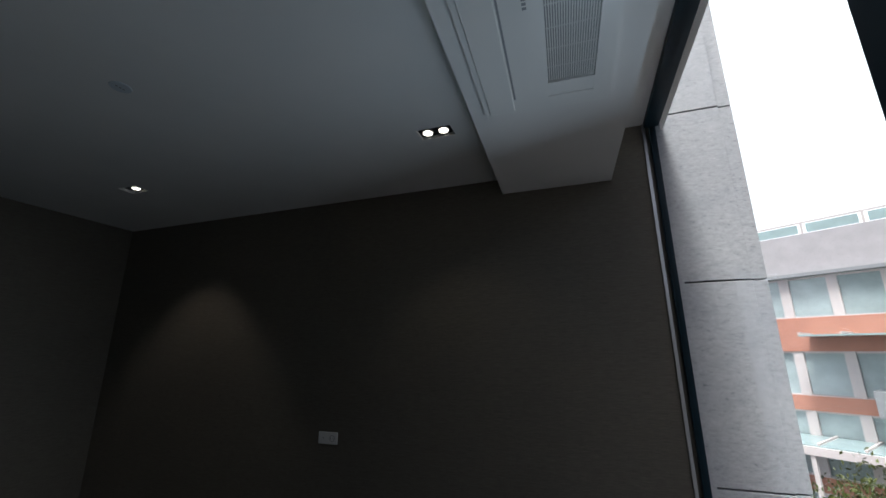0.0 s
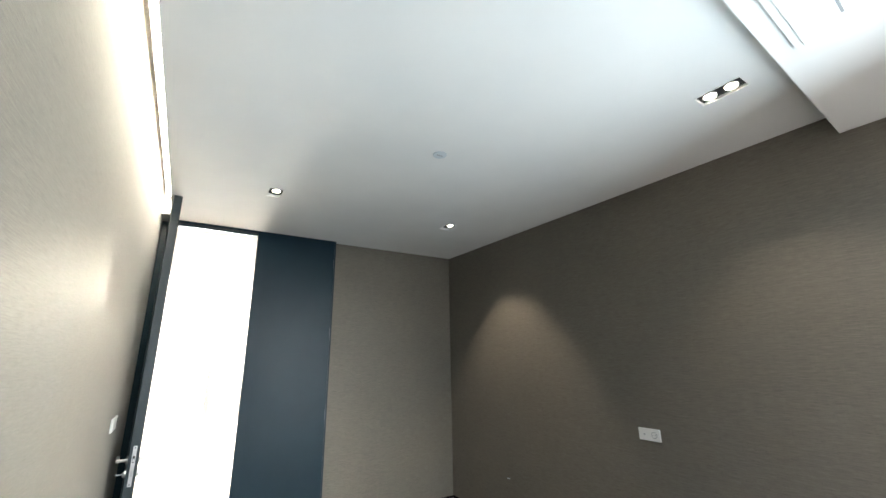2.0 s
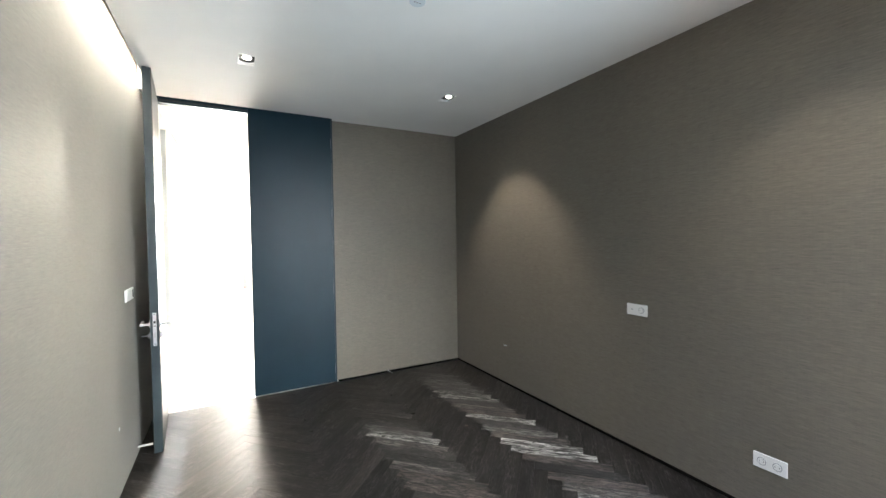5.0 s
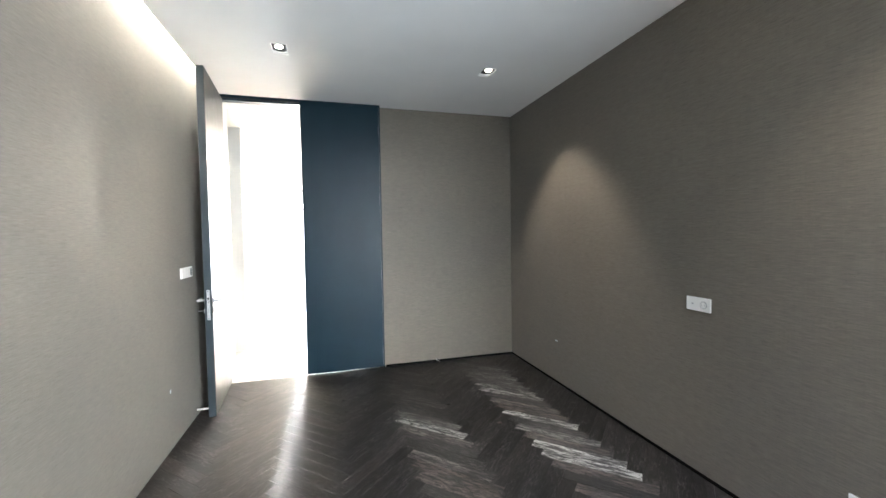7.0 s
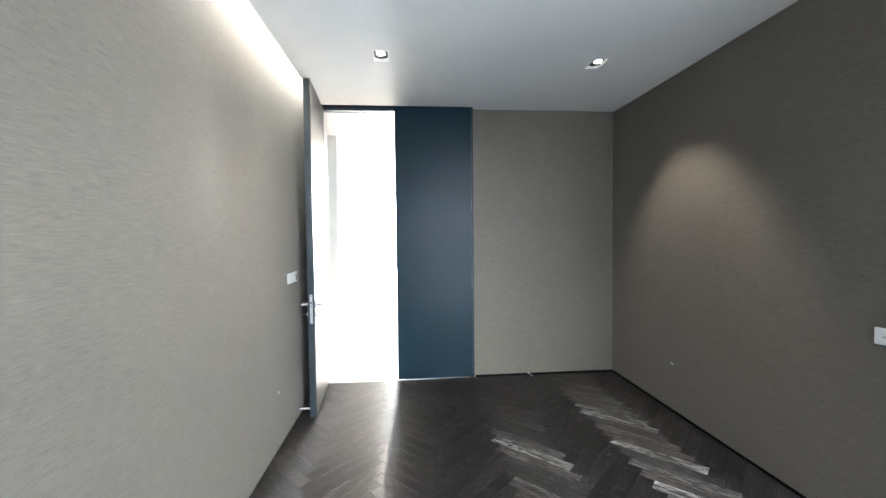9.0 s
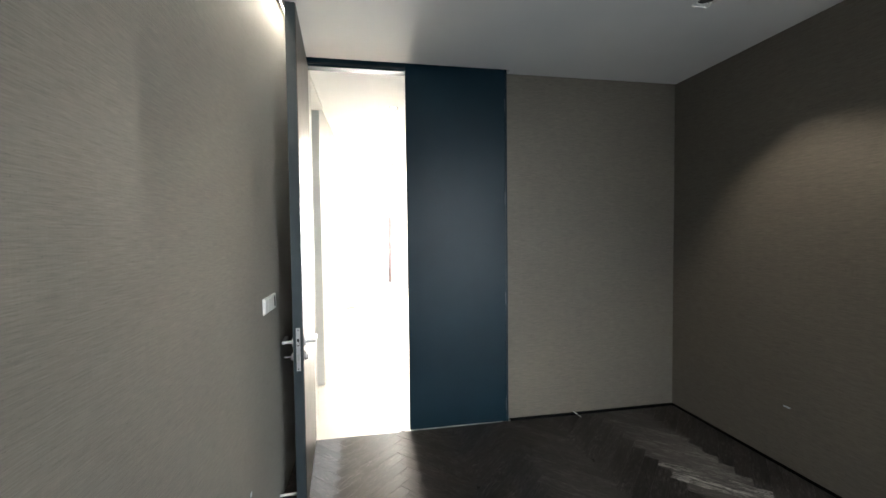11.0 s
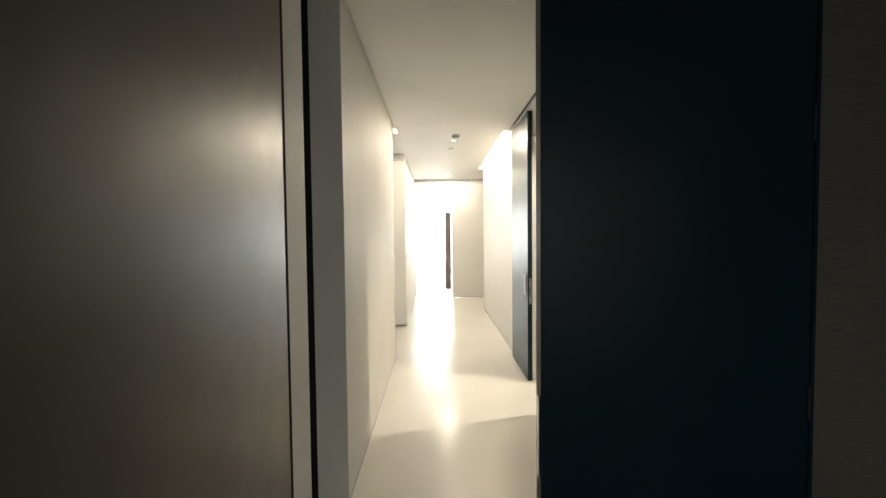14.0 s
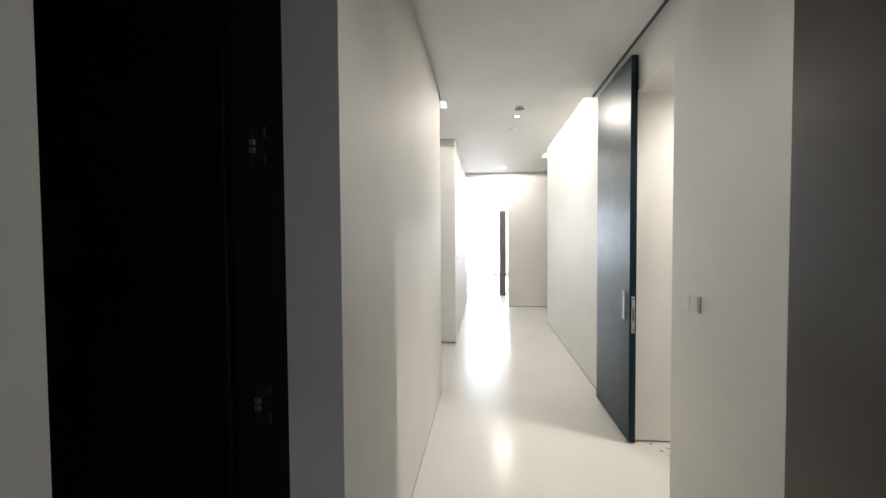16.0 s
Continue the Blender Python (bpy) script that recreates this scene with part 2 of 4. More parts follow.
M_ROOFGL = painted("greenish_roof_glass", (0.40, 0.52, 0.52), 0.15, 0.2, 0.02, 0.6)
M_ASPHALT = painted("asphalt", (0.055, 0.055, 0.056), 0.85, 0.3, 0.3)
M_LEAF = painted("leaf", (0.11, 0.13, 0.03), 0.5, 0.5, 0.05)
M_BARK = painted("bark", (0.10, 0.075, 0.055), 0.9, 0.3, 0.3)


# ---- mesh helpers ----
def add_box(bm, x0, x1, y0, y1, z0, z1, bevel=0.0):
    vs = [bm.verts.new((x, y, z)) for x in (x0, x1) for y in (y0, y1) for z in (z0, z1)]
    faces = [bm.faces.new([vs[i] for i in q]) for q in
             ((0, 1, 3, 2), (4, 6, 7, 5), (0, 4, 5, 1), (2, 3, 7, 6), (0, 2, 6, 4), (1, 5, 7, 3))]
    if bevel:
        edges = list({e for f in faces for e in f.edges})
        bmesh.ops.bevel(bm, geom=edges, offset=bevel, segments=2, affect="EDGES", profile=0.5)


def add_cyl(bm, centre, r0, r1, depth, axis="Z", n=24, bevel=0.0):
    turn = {"Z": Matrix(), "X": pose(0, 0, 0, 0, 90, 0), "Y": pose(0, 0, 0, 90, 0, 0)}[axis]
    made = bmesh.ops.create_cone(bm, cap_ends=True, segments=n, radius1=r0, radius2=r1, depth=depth,
                                 matrix=Matrix.Translation(centre) @ turn)
    if bevel:
        caps = [e for e in {e for v in made["verts"] for e in v.link_edges}
                if len(e.link_faces) == 2 and any(len(f.verts) > 4 for f in e.link_faces)]
        bmesh.ops.bevel(bm, geom=caps, offset=bevel, segments=2, affect="EDGES", profile=0.5)


def add_slab(bm, x0, x1, y0, y1, z0, z1, holes=(), axes="xy"):
    """A slab with rectangular holes through it. axes: the plane of the holes (xy floor, yz or xz wall)."""
    lo, hi = {"x": x0, "y": y0, "z": z0}, {"x": x1, "y": y1, "z": z1}
    a, b = axes
    ca = sorted({lo[a], hi[a], *[v for h in holes for v in h[:2] if lo[a] < v < hi[a]]})
    cb = sorted({lo[b], hi[b], *[v for h in holes for v in h[2:] if lo[b] < v < hi[b]]})
    solid = [[not any(h[0] <= (p + q) / 2 <= h[1] and h[2] <= (r + s) / 2 <= h[3] for h in holes)
              for r, s in zip(cb, cb[1:])] for p, q in zip(ca, ca[1:])]
    c = ({"x", "y", "z"} - {a, b}).pop()
    cache = {}

    def vert(i, j, k):
        if (i, j, k) not in cache:
            p = {a: ca[i], b: cb[j], c: (lo[c], hi[c])[k]}
            cache[i, j, k] = bm.verts.new((p["x"], p["y"], p["z"]))
        return cache[i, j, k]

    na, nb = len(solid), len(solid[0])
    for i in range(na):
        for j in range(nb):
            if not solid[i][j]:
                continue
            for k in (0, 1):
                bm.faces.new([vert(i, j, k), vert(i + 1, j, k), vert(i + 1, j + 1, k), vert(i, j + 1, k)])
            for di, dj, e in ((-1, 0, ((i, j), (i, j + 1))), (1, 0, ((i + 1, j), (i + 1, j + 1))),
                              (0, -1, ((i, j), (i + 1, j))), (0, 1, ((i, j + 1), (i + 1, j + 1)))):
                ii, jj = i + di, j + dj
                if not (0 <= ii < na and 0 <= jj < nb and solid[ii][jj]):
                    (p, q), (r, s) = e
                    bm.faces.new([vert(p, q, 0), vert(r, s, 0), vert(r, s, 1), vert(p, q, 1)])


def finish(bm, name, material, smooth=False):
    bmesh.ops.recalc_face_normals(bm, faces=bm.faces)
    me = bpy.data.meshes.new(name)
    bm.to_mesh(me)
    bm.free()
    me.materials.append(material)
    if smooth:
        for p in me.polygons:
            p.use_smooth = True
    return me


def thing(name, label, category, at=None, group=""):
    ob = new(name)
    ob.empty_display_size = 0.05
    if at is not None:
        ob.matrix_world = at
    return tagged(ob, label, category, group)


def part(name, bm, material, parent, label=""):
    ob = new(name, finish(bm, name, material))
    ob.parent = parent
    return tagged(ob, label)


def box_part(name, dims, material, parent, label="", bevel=0.0):
    bm = bmesh.new()
    add_box(bm, *dims, bevel)
    return part(name, bm, material, parent, label)


def structure(name, bm, material, label, category, at=None):
    ob = new(name, finish(bm, name, material))
    if at is not None:
        ob.matrix_world = at
    return tagged(ob, label, category, kind="structure")


def wall(name, dims, material, label, category="wall", at=None, holes=(), axes="yz"):
    bm = bmesh.new()
    add_slab(bm, *dims, holes, axes)
    return structure(name, bm, material, label, category, at)


# ---- plan ----
W, H = 3.195, 2.85            # room width, ceiling height
Y_WIN = -4.87                 # glazing plane
HC = 2.885                    # corridor ceiling
# the corridor runs about a degree off the room's axis
PIVOT = Vector((0.04, 1.14, 0))
CORR = Matrix.Translation(PIVOT) @ pose(0, 0, 0, 0, 0, -1.15) @ Matrix.Translation(-PIVOT)

# the ceiling box along the window is set slightly askew
SKEW = Matrix.Translation((W, -3.872, 0)) @ pose(0, 0, 0, 0, 0, 2.2) @ Matrix.Translation((-W, 3.872, 0))

# ---- room shell ----
wall("wall_left", (-0.12, 0.0, Y_WIN, 0.049, -0.05, 3.1), M_PAPER, "brown-grey grasscloth wallpaper on a plain wall")
wall("wall_right", (W, W + 0.12, Y_WIN, 0.28, -0.05, 3.1), M_PAPER, "brown-grey grasscloth wallpaper on a long plain wall")
wall("wall_end", (1.645, W, 0.010, 0.27, 0.018, 3.1), M_PAPER, "brown-grey grasscloth wallpaper beside the navy door", axes="xz")
SPOT_A, SPOT_B, SPOT_C, SPOT_D = (0.775, -1.183), (2.429, -1.151), (2.430, -3.634), (0.775, -3.60)
room_holes = [(x - .055, x + .055, y - hy, y + hy) for (x, y), hy in ((SPOT_A, .088), (SPOT_B, .088), (SPOT_C, .1045), (SPOT_D, .1045))]
# the ceiling stops short of the ceiling-high doors
room_holes.append((0.0, 1.645, -0.075, 0.1))
wall("ceiling", (0.085, W, -4.06, 0.0, H, H + 0.08), M_CEIL, "white painted plasterboard ceiling with recessed downlights", "ceiling",
     holes=room_holes, axes="xy")
wall("ceiling_upper", (-0.12, W + .12, Y_WIN - .1, 0.28, 3.1, 3.16), M_CEIL, "white slab above the light cove", "ceiling", axes="xy")
wall("ceiling_bulkhead", (0.0, W, -4.60, -3.872, 2.735, 3.1), M_CEIL, "white dropped ceiling box that holds the air conditioner", "ceiling", at=SKEW, axes="xy")
wall("cove_end", (0.0, 0.085, -0.20, 0.0, H, 3.1), M_CEIL, "white end of the ceiling light cove", "trim")

# black strips along the walls in place of the skirting groove's shade
for nm, d in (("baseboard_right", (W - 0.006, W, -4.8, 0.0, 0.0, 0.02)), ("baseboard_end", (1.66, W - .006, -0.004, 0.02, 0.0, 0.017))):
    bm = bmesh.new()
    add_box(bm, *d)
    structure(nm, bm, M_GAP_SHADE, "thin black strip in place of the skirting groove's shade", "baseboard")

# ---- floors ----
wall("floor", (-0.14, W + 0.14, Y_WIN - 0.06, 0.0, -0.10, -0.005), M_SUB, "black-stained oak herringbone parquet floor", "floor", axes="xy")
FLOOR = bpy.data.objects["floor"]
wall("corridor_floor", (-3.2, 5.0, 0.0, 15.4, -0.10, -0.002), M_EPOXY, "glossy off-white poured resin floor", "floor", at=None, axes="xy")

# ---- cove light on the left wall ----
cove = thing("cove_light", "warm white LED strip hidden in the ceiling cove", "light", pose(0.05, -2.5, 2.93))
box_part("led_strip", (-0.02, 0.03, -1.35, 2.20, 0.06, 0.07), M_LED, cove)
box_part("channel", (-0.03, 0.04, -1.35, 2.20, 0.075, 0.085), M_ALU, cove)


# ---- door wall ----
frame_ob = thing("door_frame", "navy painted double door frame, ceiling high", "door frame", pose(0.09, 0, 0))
FX = 0.09
# hinge jamb coloured near-black, the leaf's shade put into its colour
box_part("jamb", (-0.12 - FX, 0.088 - FX, 0.051, 0.090, 0, 2.826), M_GAP_SHADE, frame_ob, "hinge jamb, near-black colour in place of the leaf's shade")
box_part("jamb", (0.001 - FX, 0.050 - FX, 0.030, 0.049, 0, 2.85), M_BLUE, frame_ob)
box_part("head", (0.088 - FX, 0.826 - FX, 0.006, 0.10, 2.828, 3.1), M_BLUE, frame_ob)
box_part("head", (0.826 - FX, 1.645 - FX, 0.054, 0.10, 2.828, 3.1), M_BLUE, frame_ob)
box_part("head_seal", (0.088 - FX, 0.82 - FX, -0.004, 0.005, 2.836, 2.850), M_EDGE, frame_ob, "slate-grey head seal")
box_part("head_groove", (0.088 - FX, 0.82 - FX, -0.006, -0.0045, 2.842, 2.845), M_DARKHOLE, frame_ob, "thin dark groove")
box_part("head_lip", (0.088 - FX, 0.82 - FX, 0.010, 0.090, 2.822, 2.8275), M_EDGE, frame_ob, "slate-grey underside of the head")
box_part("jamb", (1.632 - FX, 1.645 - FX, 0.0, 0.10, 0, 2.985), M_BLUE, frame_ob)

leaf2 = thing("door_leaf_fixed", "closed navy lacquered door leaf, ceiling high", "door", pose(0.827, 0, 0))
bm = bmesh.new()
add_box(bm, 0, 0.803, 0.0, 0.05, 0.006, 2.985, 0.002)
part("panel", bm, M_BLUE, leaf2)
for z in (0.15, 1.03, 1.85, 2.6):
    box_part("hinge", (0.797, 0.803, -0.003, 0.0, z - .05, z + .05), M_STEEL, leaf2)
for z, hh in ((0.94, 0.12), (0.66, 0.03)):
    box_part("strike_plate", (-0.0025, -0.0005, 0.014, 0.036, z - hh, z + hh), M_CHROME, leaf2, "chrome strike plate")


def lever_handle(parent, x, side, z, y):
    """Lever on a round rose; side +1 or -1 along x, the lever points away from the lock edge."""
    bm = bmesh.new()
    add_cyl(bm, (x + side * .005, y, z), .026, .026, .01, "X", 28, .002)
    add_cyl(bm, (x + side * .03, y, z), .0095, .0095, .05, "X", 16)
    add_box(bm, x + side * .055 - .010, x + side * .055 + .010, y - .010, y + .125, z - .010, z + .010, .004)
    return part("handle", bm, M_CHROME, parent, "satin chrome lever handle")


leaf1 = thing("door_leaf_open", "open ceiling-high door leaf, taupe and navy lacquered", "door", pose(0.138, -0.79, 0, 0, 0, 4.3))
bm = bmesh.new()
add_box(bm, -0.0275, 0.0245, 0.0, 0.81, 0.006, 2.833, 0.002)
part("panel", bm, M_BLUE, leaf1)
box_part("face_panel", (0.025, 0.0285, 0.001, 0.809, 0.008, 2.831), M_TAUPE, leaf1, "satin taupe face")
box_part("edge_strip", (-0.0270, 0.0240, -0.0010, 0.002, 0.008, 2.831), M_EDGE, leaf1, "slate-grey lacquered edge")
bm = bmesh.new()
add_box(bm, -0.011, 0.011, -0.0030, 0.001, 0.803, 1.046, 0.001)
plate = part("lock_plate", bm, M_CHROME, leaf1, "chrome mortise lock plate")
box_part("latch_slot", (-0.0065, 0.0065, -0.0036, -0.0025, 0.945, 0.985), M_DARKHOLE, plate)
box_part("latch", (-0.0045, 0.0045, -0.009, -0.003, 0.951, 0.968), M_CHROME, plate)
box_part("bolt", (-0.006, 0.006, -0.0045, -0.002, 0.862, 0.898), M_ALU, plate)
for z in (0.815, 1.034):
    bm = bmesh.new()
    add_cyl(bm, (0, -0.003, z), .004, .004, .002, "Y", 10)
    part("screw", bm, M_STEEL, plate)
lever_handle(leaf1, 0.0285, 1, 0.955, 0.055)
lever_handle(leaf1, -0.0275, -1, 0.955, 0.055)
for side, x in ((1, 0.0285), (-1, -0.0275)):
    bm = bmesh.new()
    add_cyl(bm, (x + side * .005, .055, .872), .024, .024, .01, "X", 28, .002)
    add_box(bm, min(x, x + side * .018), max(x, x + side * .018), .048, .062, .852, .884, .003)
    part("key_rose", bm, M_CHROME, leaf1, "chrome cylinder rose")
bm = bmesh.new()
add_cyl(bm, (-0.072, .052, .872), .012, .012, .004, "Z", 16)
add_box(bm, -0.064, -0.045, .049, .055, .869, .875)
part("key", bm, M_CHROME, leaf1, "key left in the lock")

stop = thing("door_stop", "white door stop on the skirting", "door stop", pose(0.0, -0.70, 0.045))
bm = bmesh.new()
add_cyl(bm, (0.045, 0, 0), .007, .009, .09, "X", 14)
part("rod", bm, M_PLASTIC, stop)


# ---- wall plates ----
def wall_plate(name, label, category, at, width, height, gangs):
    """Plate in the local yz plane, facing +x."""
    ob = thing(name, label, category, at)
    bm = bmesh.new()
    add_box(bm, 0.0, 0.010, -width / 2, width / 2, -height / 2, height / 2, 0.003)
    part("plate", bm, M_PLASTIC, ob)
    step = (width - 0.012) / len(gangs)
    for i, kind in enumerate(gangs):
        y = -width / 2 + 0.006 + step * (i + 0.5)
        if kind == "socket":
            bm = bmesh.new()
            add_cyl(bm, (0.0105, y, 0), .0215, .0215, .004, "X", 28)
            s = part("socket", bm, M_GREYPL, ob)
            bm = bmesh.new()
            add_cyl(bm, (0.0128, y, 0), .018, .018, .002, "X", 28)
            part("well", bm, M_PLASTIC, s)
            for dy in (-.0095, .0095):
                bm = bmesh.new()
                add_cyl(bm, (0.0142, y + dy, 0), .0027, .0027, .001, "X", 10)
                part("pin_hole", bm, M_DARKHOLE, s)
        elif kind == "data":
            box_part("data_port", (0.0100, 0.0112, y - .005, y + .005, -.004, .004), M_GREYPL, ob)
        elif kind == "dark":
            box_part("display", (0.0100, 0.0125, y - step * .18, y + step * .18, -height * .34, height * .34), M_DARKHOLE, ob, "narrow black thermostat display")
        else:
            bm = bmesh.new()
            add_box(bm, 0.0085, 0.0135, y - step / 2 + .0015, y + step / 2 - .0015, -height / 2 + .006, height / 2 - .006, 0.0015)
            part("rocker", bm, M_PLASTIC, ob)
    return ob


wall_plate("light_switch", "white four-gang light switch with a narrow black display", "switch", pose(0, -0.838, 1.198), 0.245, 0.083, ["rocker", "rocker", "rocker", "dark"])
wall_plate("wall_socket", "white double plate with a data port and a socket", "socket", pose(W, -2.531, 1.030, 0, 0, 180), 0.158, 0.081, ["data", "socket"])
wall_plate("wall_socket", "white low double power socket", "socket", pose(W, -3.325, 0.305, 0, 0, 180), 0.155, 0.083, ["socket", "socket"])


# ---- downlights ----
def downlight(label, x, y, z, lamps, at=Matrix(), half=0.05, watts=40, aspect=1.0, shift=0.0, beam=(108, 0.35), lean=0.0):
    """Square trimless recess: white lip, dark baffle and round lamp faces."""
    ob = thing("downlight", label, "light", at @ pose(x, y, z), "recessed downlights")
    hy = half * aspect
    t = 0.004
    bm = bmesh.new()
    for d in ((-half + .0005, -half + t, -hy + .0005, hy - .0005), (half - t, half - .0005, -hy + .0005, hy - .0005),
              (-half + t, half - t, -hy + .0005, -hy + t), (-half + t, half - t, hy - t, hy - .0005)):
        add_box(bm, *d, -0.002, 0.034)
    part("housing", bm, M_PLASTIC, ob)
    box_part("baffle", (-half + t, half - t, -hy + t, hy - t, 0.014, 0.020), M_DARKHOLE, ob, "black baffle")
    # added white piece, shaped like the lamp's scallop of light on the rear wall
    if lamps == 1 and aspect > 1:
        bm = bmesh.new()
        for k in range(9):
            rx = -half + t + (2 * (half - t)) * k / 9
            rise = 0.010 + 0.022 * (abs(k - 4) / 4) ** 2
            add_box(bm, rx, rx + 2 * (half - t) / 9, hy - t - rise, hy - t, 0.004, 0.0135)
        part("lit_scallop", bm, M_PLASTIC, ob, "white piece shaped like the lamp's light scallop on the rear wall")
    for i in range(lamps):
        cy = shift if lamps == 1 else (-0.048, 0.048)[i]
        bm = bmesh.new()
        add_cyl(bm, (0, cy, 0.0085), .033, .031, .008, "Z", 28)
        l = part("lamp", bm, M_GREYPL, ob)
        bm = bmesh.new()
        add_cyl(bm, (0, cy, 0.0030), .027, .027, .003, "Z", 28)
        part("lamp_face", bm, M_LAMP, l, "glowing lamp face")
        p = at @ Vector((x, y + cy, z - 0.013))
        spot_lamp("downlight_beam", p.x, p.y, p.z, watts, *beam, lean)
    return ob


downlight("square recessed downlight, lit, near the open door", *SPOT_A, H, 1, half=0.055, watts=SPOT_W * 2.6, aspect=1.6, shift=-0.030, beam=(108, 0.8))
downlight("square recessed downlight, lit, near the far corner", *SPOT_B, H, 1, half=0.055, watts=SPOT_W * 4.0, aspect=1.6, shift=-0.030, beam=(74, 0.6), lean=17)
downlight("double recessed downlight, lit, beside the bulkhead", *SPOT_C, H, 2, half=0.055, watts=SPOT_W * 0.95, aspect=1.9, beam=(84, 0.7), lean=14)
downlight("double recessed downlight, lit, above the walk from the window", *SPOT_D, H, 2, half=0.055, watts=SPOT_W * 0.8, aspect=1.9, beam=(90, 0.6))

sensor = thing("ceiling_sensor", "small flat white sensor plate with dark slots", "sensor", pose(1.561, -2.367, H))
bm = bmesh.new()
add_cyl(bm, (0, 0, -.0025), .043, .045, .005, "Z", 32, .001)
part("plate", bm, M_SENSOR, sensor)
for i in range(3):
    box_part("slot", (-.022 + i * .016, -.012 + i * .016, -.004, .004, -.0058, -.004), M_GREYPL, sensor)

# ---- air conditioner in the bulkhead ----
ac = thing("air_conditioner", "white one-way ceiling cassette with a fine grille", "air conditioner", SKEW @ pose(1.60, -4.215, 2.735))
bm = bmesh.new()
add_slab(bm, -0.56, 0.58, -0.27, 0.27, -0.022, -0.001, [(-0.44, 0.49, -0.205, -0.02)], "xy")
part("cover", bm, M_PLASTIC, ac)
bm = bmesh.new()
add_box(bm, -0.50, 0.55, 0.13, 0.245, -0.030, -0.0225, 0.003)
part("flap", bm, M_PLASTIC, ac, "closed white air flap")
box_part("flap_gap", (-0.50, 0.47, 0.118, 0.126, -0.0235, -0.0215), M_GREYPL, ac)
box_part("grille_back", (-0.44, 0.49, -0.205, -0.02, -0.006, -0.001), M_GREYPL, ac)
for i in range(22):
    y = -0.201 + i * 0.0084
    box_part("grille_slat", (-0.44, 0.40, y, y + .0045, -0.020, -0.008), M_PLASTIC, ac)
for i in range(9):
    x = -0.40 + i * 0.1
    box_part("grille_bar", (x, x + .004, -0.205, -0.02, -0.0215, -0.0205), M_PLASTIC, ac)
box_part("grille_end", (0.40, 0.49, -0.205, -0.02, -0.020, -0.008), M_PLASTIC, ac)
for i in range(6):
    x = -0.10 + i * 0.018
    box_part("badge_bar", (x, x + .011, 0.030, 0.044, -0.0228, -0.0218), M_GREYPL, ac, "small dark badge mark")

# ---- window ----
win = thing("window_1", "tall dark-framed window onto the street", "window", pose(1.6, Y_WIN, 0))
win["kind"] = "structure"
def wf(x0, x1, z0, z1, y0=-0.05, y1=0.04, name="window_frame"):
    box_part(name, (x0 - 1.6, x1 - 1.6, y0, y1, z0, z1), M_BLUE, win, bevel=0.002)
wf(0.0, 0.06, 0.0, 3.1)
wf(3.168, W, 0.0, 3.1, -0.03, 0.01)
wf(0.06, 3.168, 3.06, 3.1)
wf(0.06, 3.168, 0.0, 0.08)
wf(1.20, 1.32, 0.08, 3.06)
wall("window_wall", (0.06, 1.20, Y_WIN - 0.05, Y_WIN + 0.03, 0.08, 3.06), M_PAPER, "papered wall beside the window", axes="xz")
box_part("trim_strip", (3.185 - 1.6, W - 1.6, 0.030, 0.048, 0.0, 3.1), M_ALU, win, "thin aluminium edge strip")
for a, b in ((1.32, 3.168),):
    p = box_part("pane", (a - 1.6, b - 1.6, -0.012, -0.006, 0.08, 3.06), M_GLASS, win)
    p.visible_shadow = False

# stone reveal outside, in courses with open joints
reveal = wall("facade_reveal", (3.30, 3.9, -5.33, -4.94, -7.0, -0.30), M_GRANITE, "grey granite window reveal with fine joints", "facade")
for z0, z1 in ((-0.29, 0.90), (0.91, 2.035), (2.045, 3.20), (3.21, 4.4)):
    ob = box_part("stone_slab", (3.30, 3.9, -5.31, -4.94, z0, z1), M_GRANITE, reveal, bevel=0.003)
    box_part("stone_edge", (3.32, 3.9, -5.39, -5.315, z0, z1), M_GRANITE, reveal, bevel=0.003)
wall("facade_pier", (3.20, 3.9, -4.935, -4.75, -7.0, 4.4), M_GRANITE, "grey granite facade pier", "facade")
wall("facade_pier_west", (-0.8, -0.005, -4.935, -4.75, -7.0, 4.4), M_GRANITE, "grey granite facade pier", "facade")
wall("facade_spandrel", (-0.005, 3.295, -5.0, -4.93, -7.0, -0.02), M_GRANITE, "grey granite spandrel", "facade")

# ---- street and the house across ----
bm = bmesh.new()
add_slab(bm, -400, 400, -400, 400, -7.2, -7.0, (), "xy")
structure("ground", bm, M_ASPHALT, "grey asphalt street", "ground")
bm = bmesh.new()
add_box(bm, -190, 190, 0, 1, -10, 170)
structure("backdrop_street", bm, M_CLOUD, "bright overcast sky far behind the house", "backdrop", Matrix.Translation((110, -92, -7)) @ pose(0, 0, 0, 0, 0, 230))


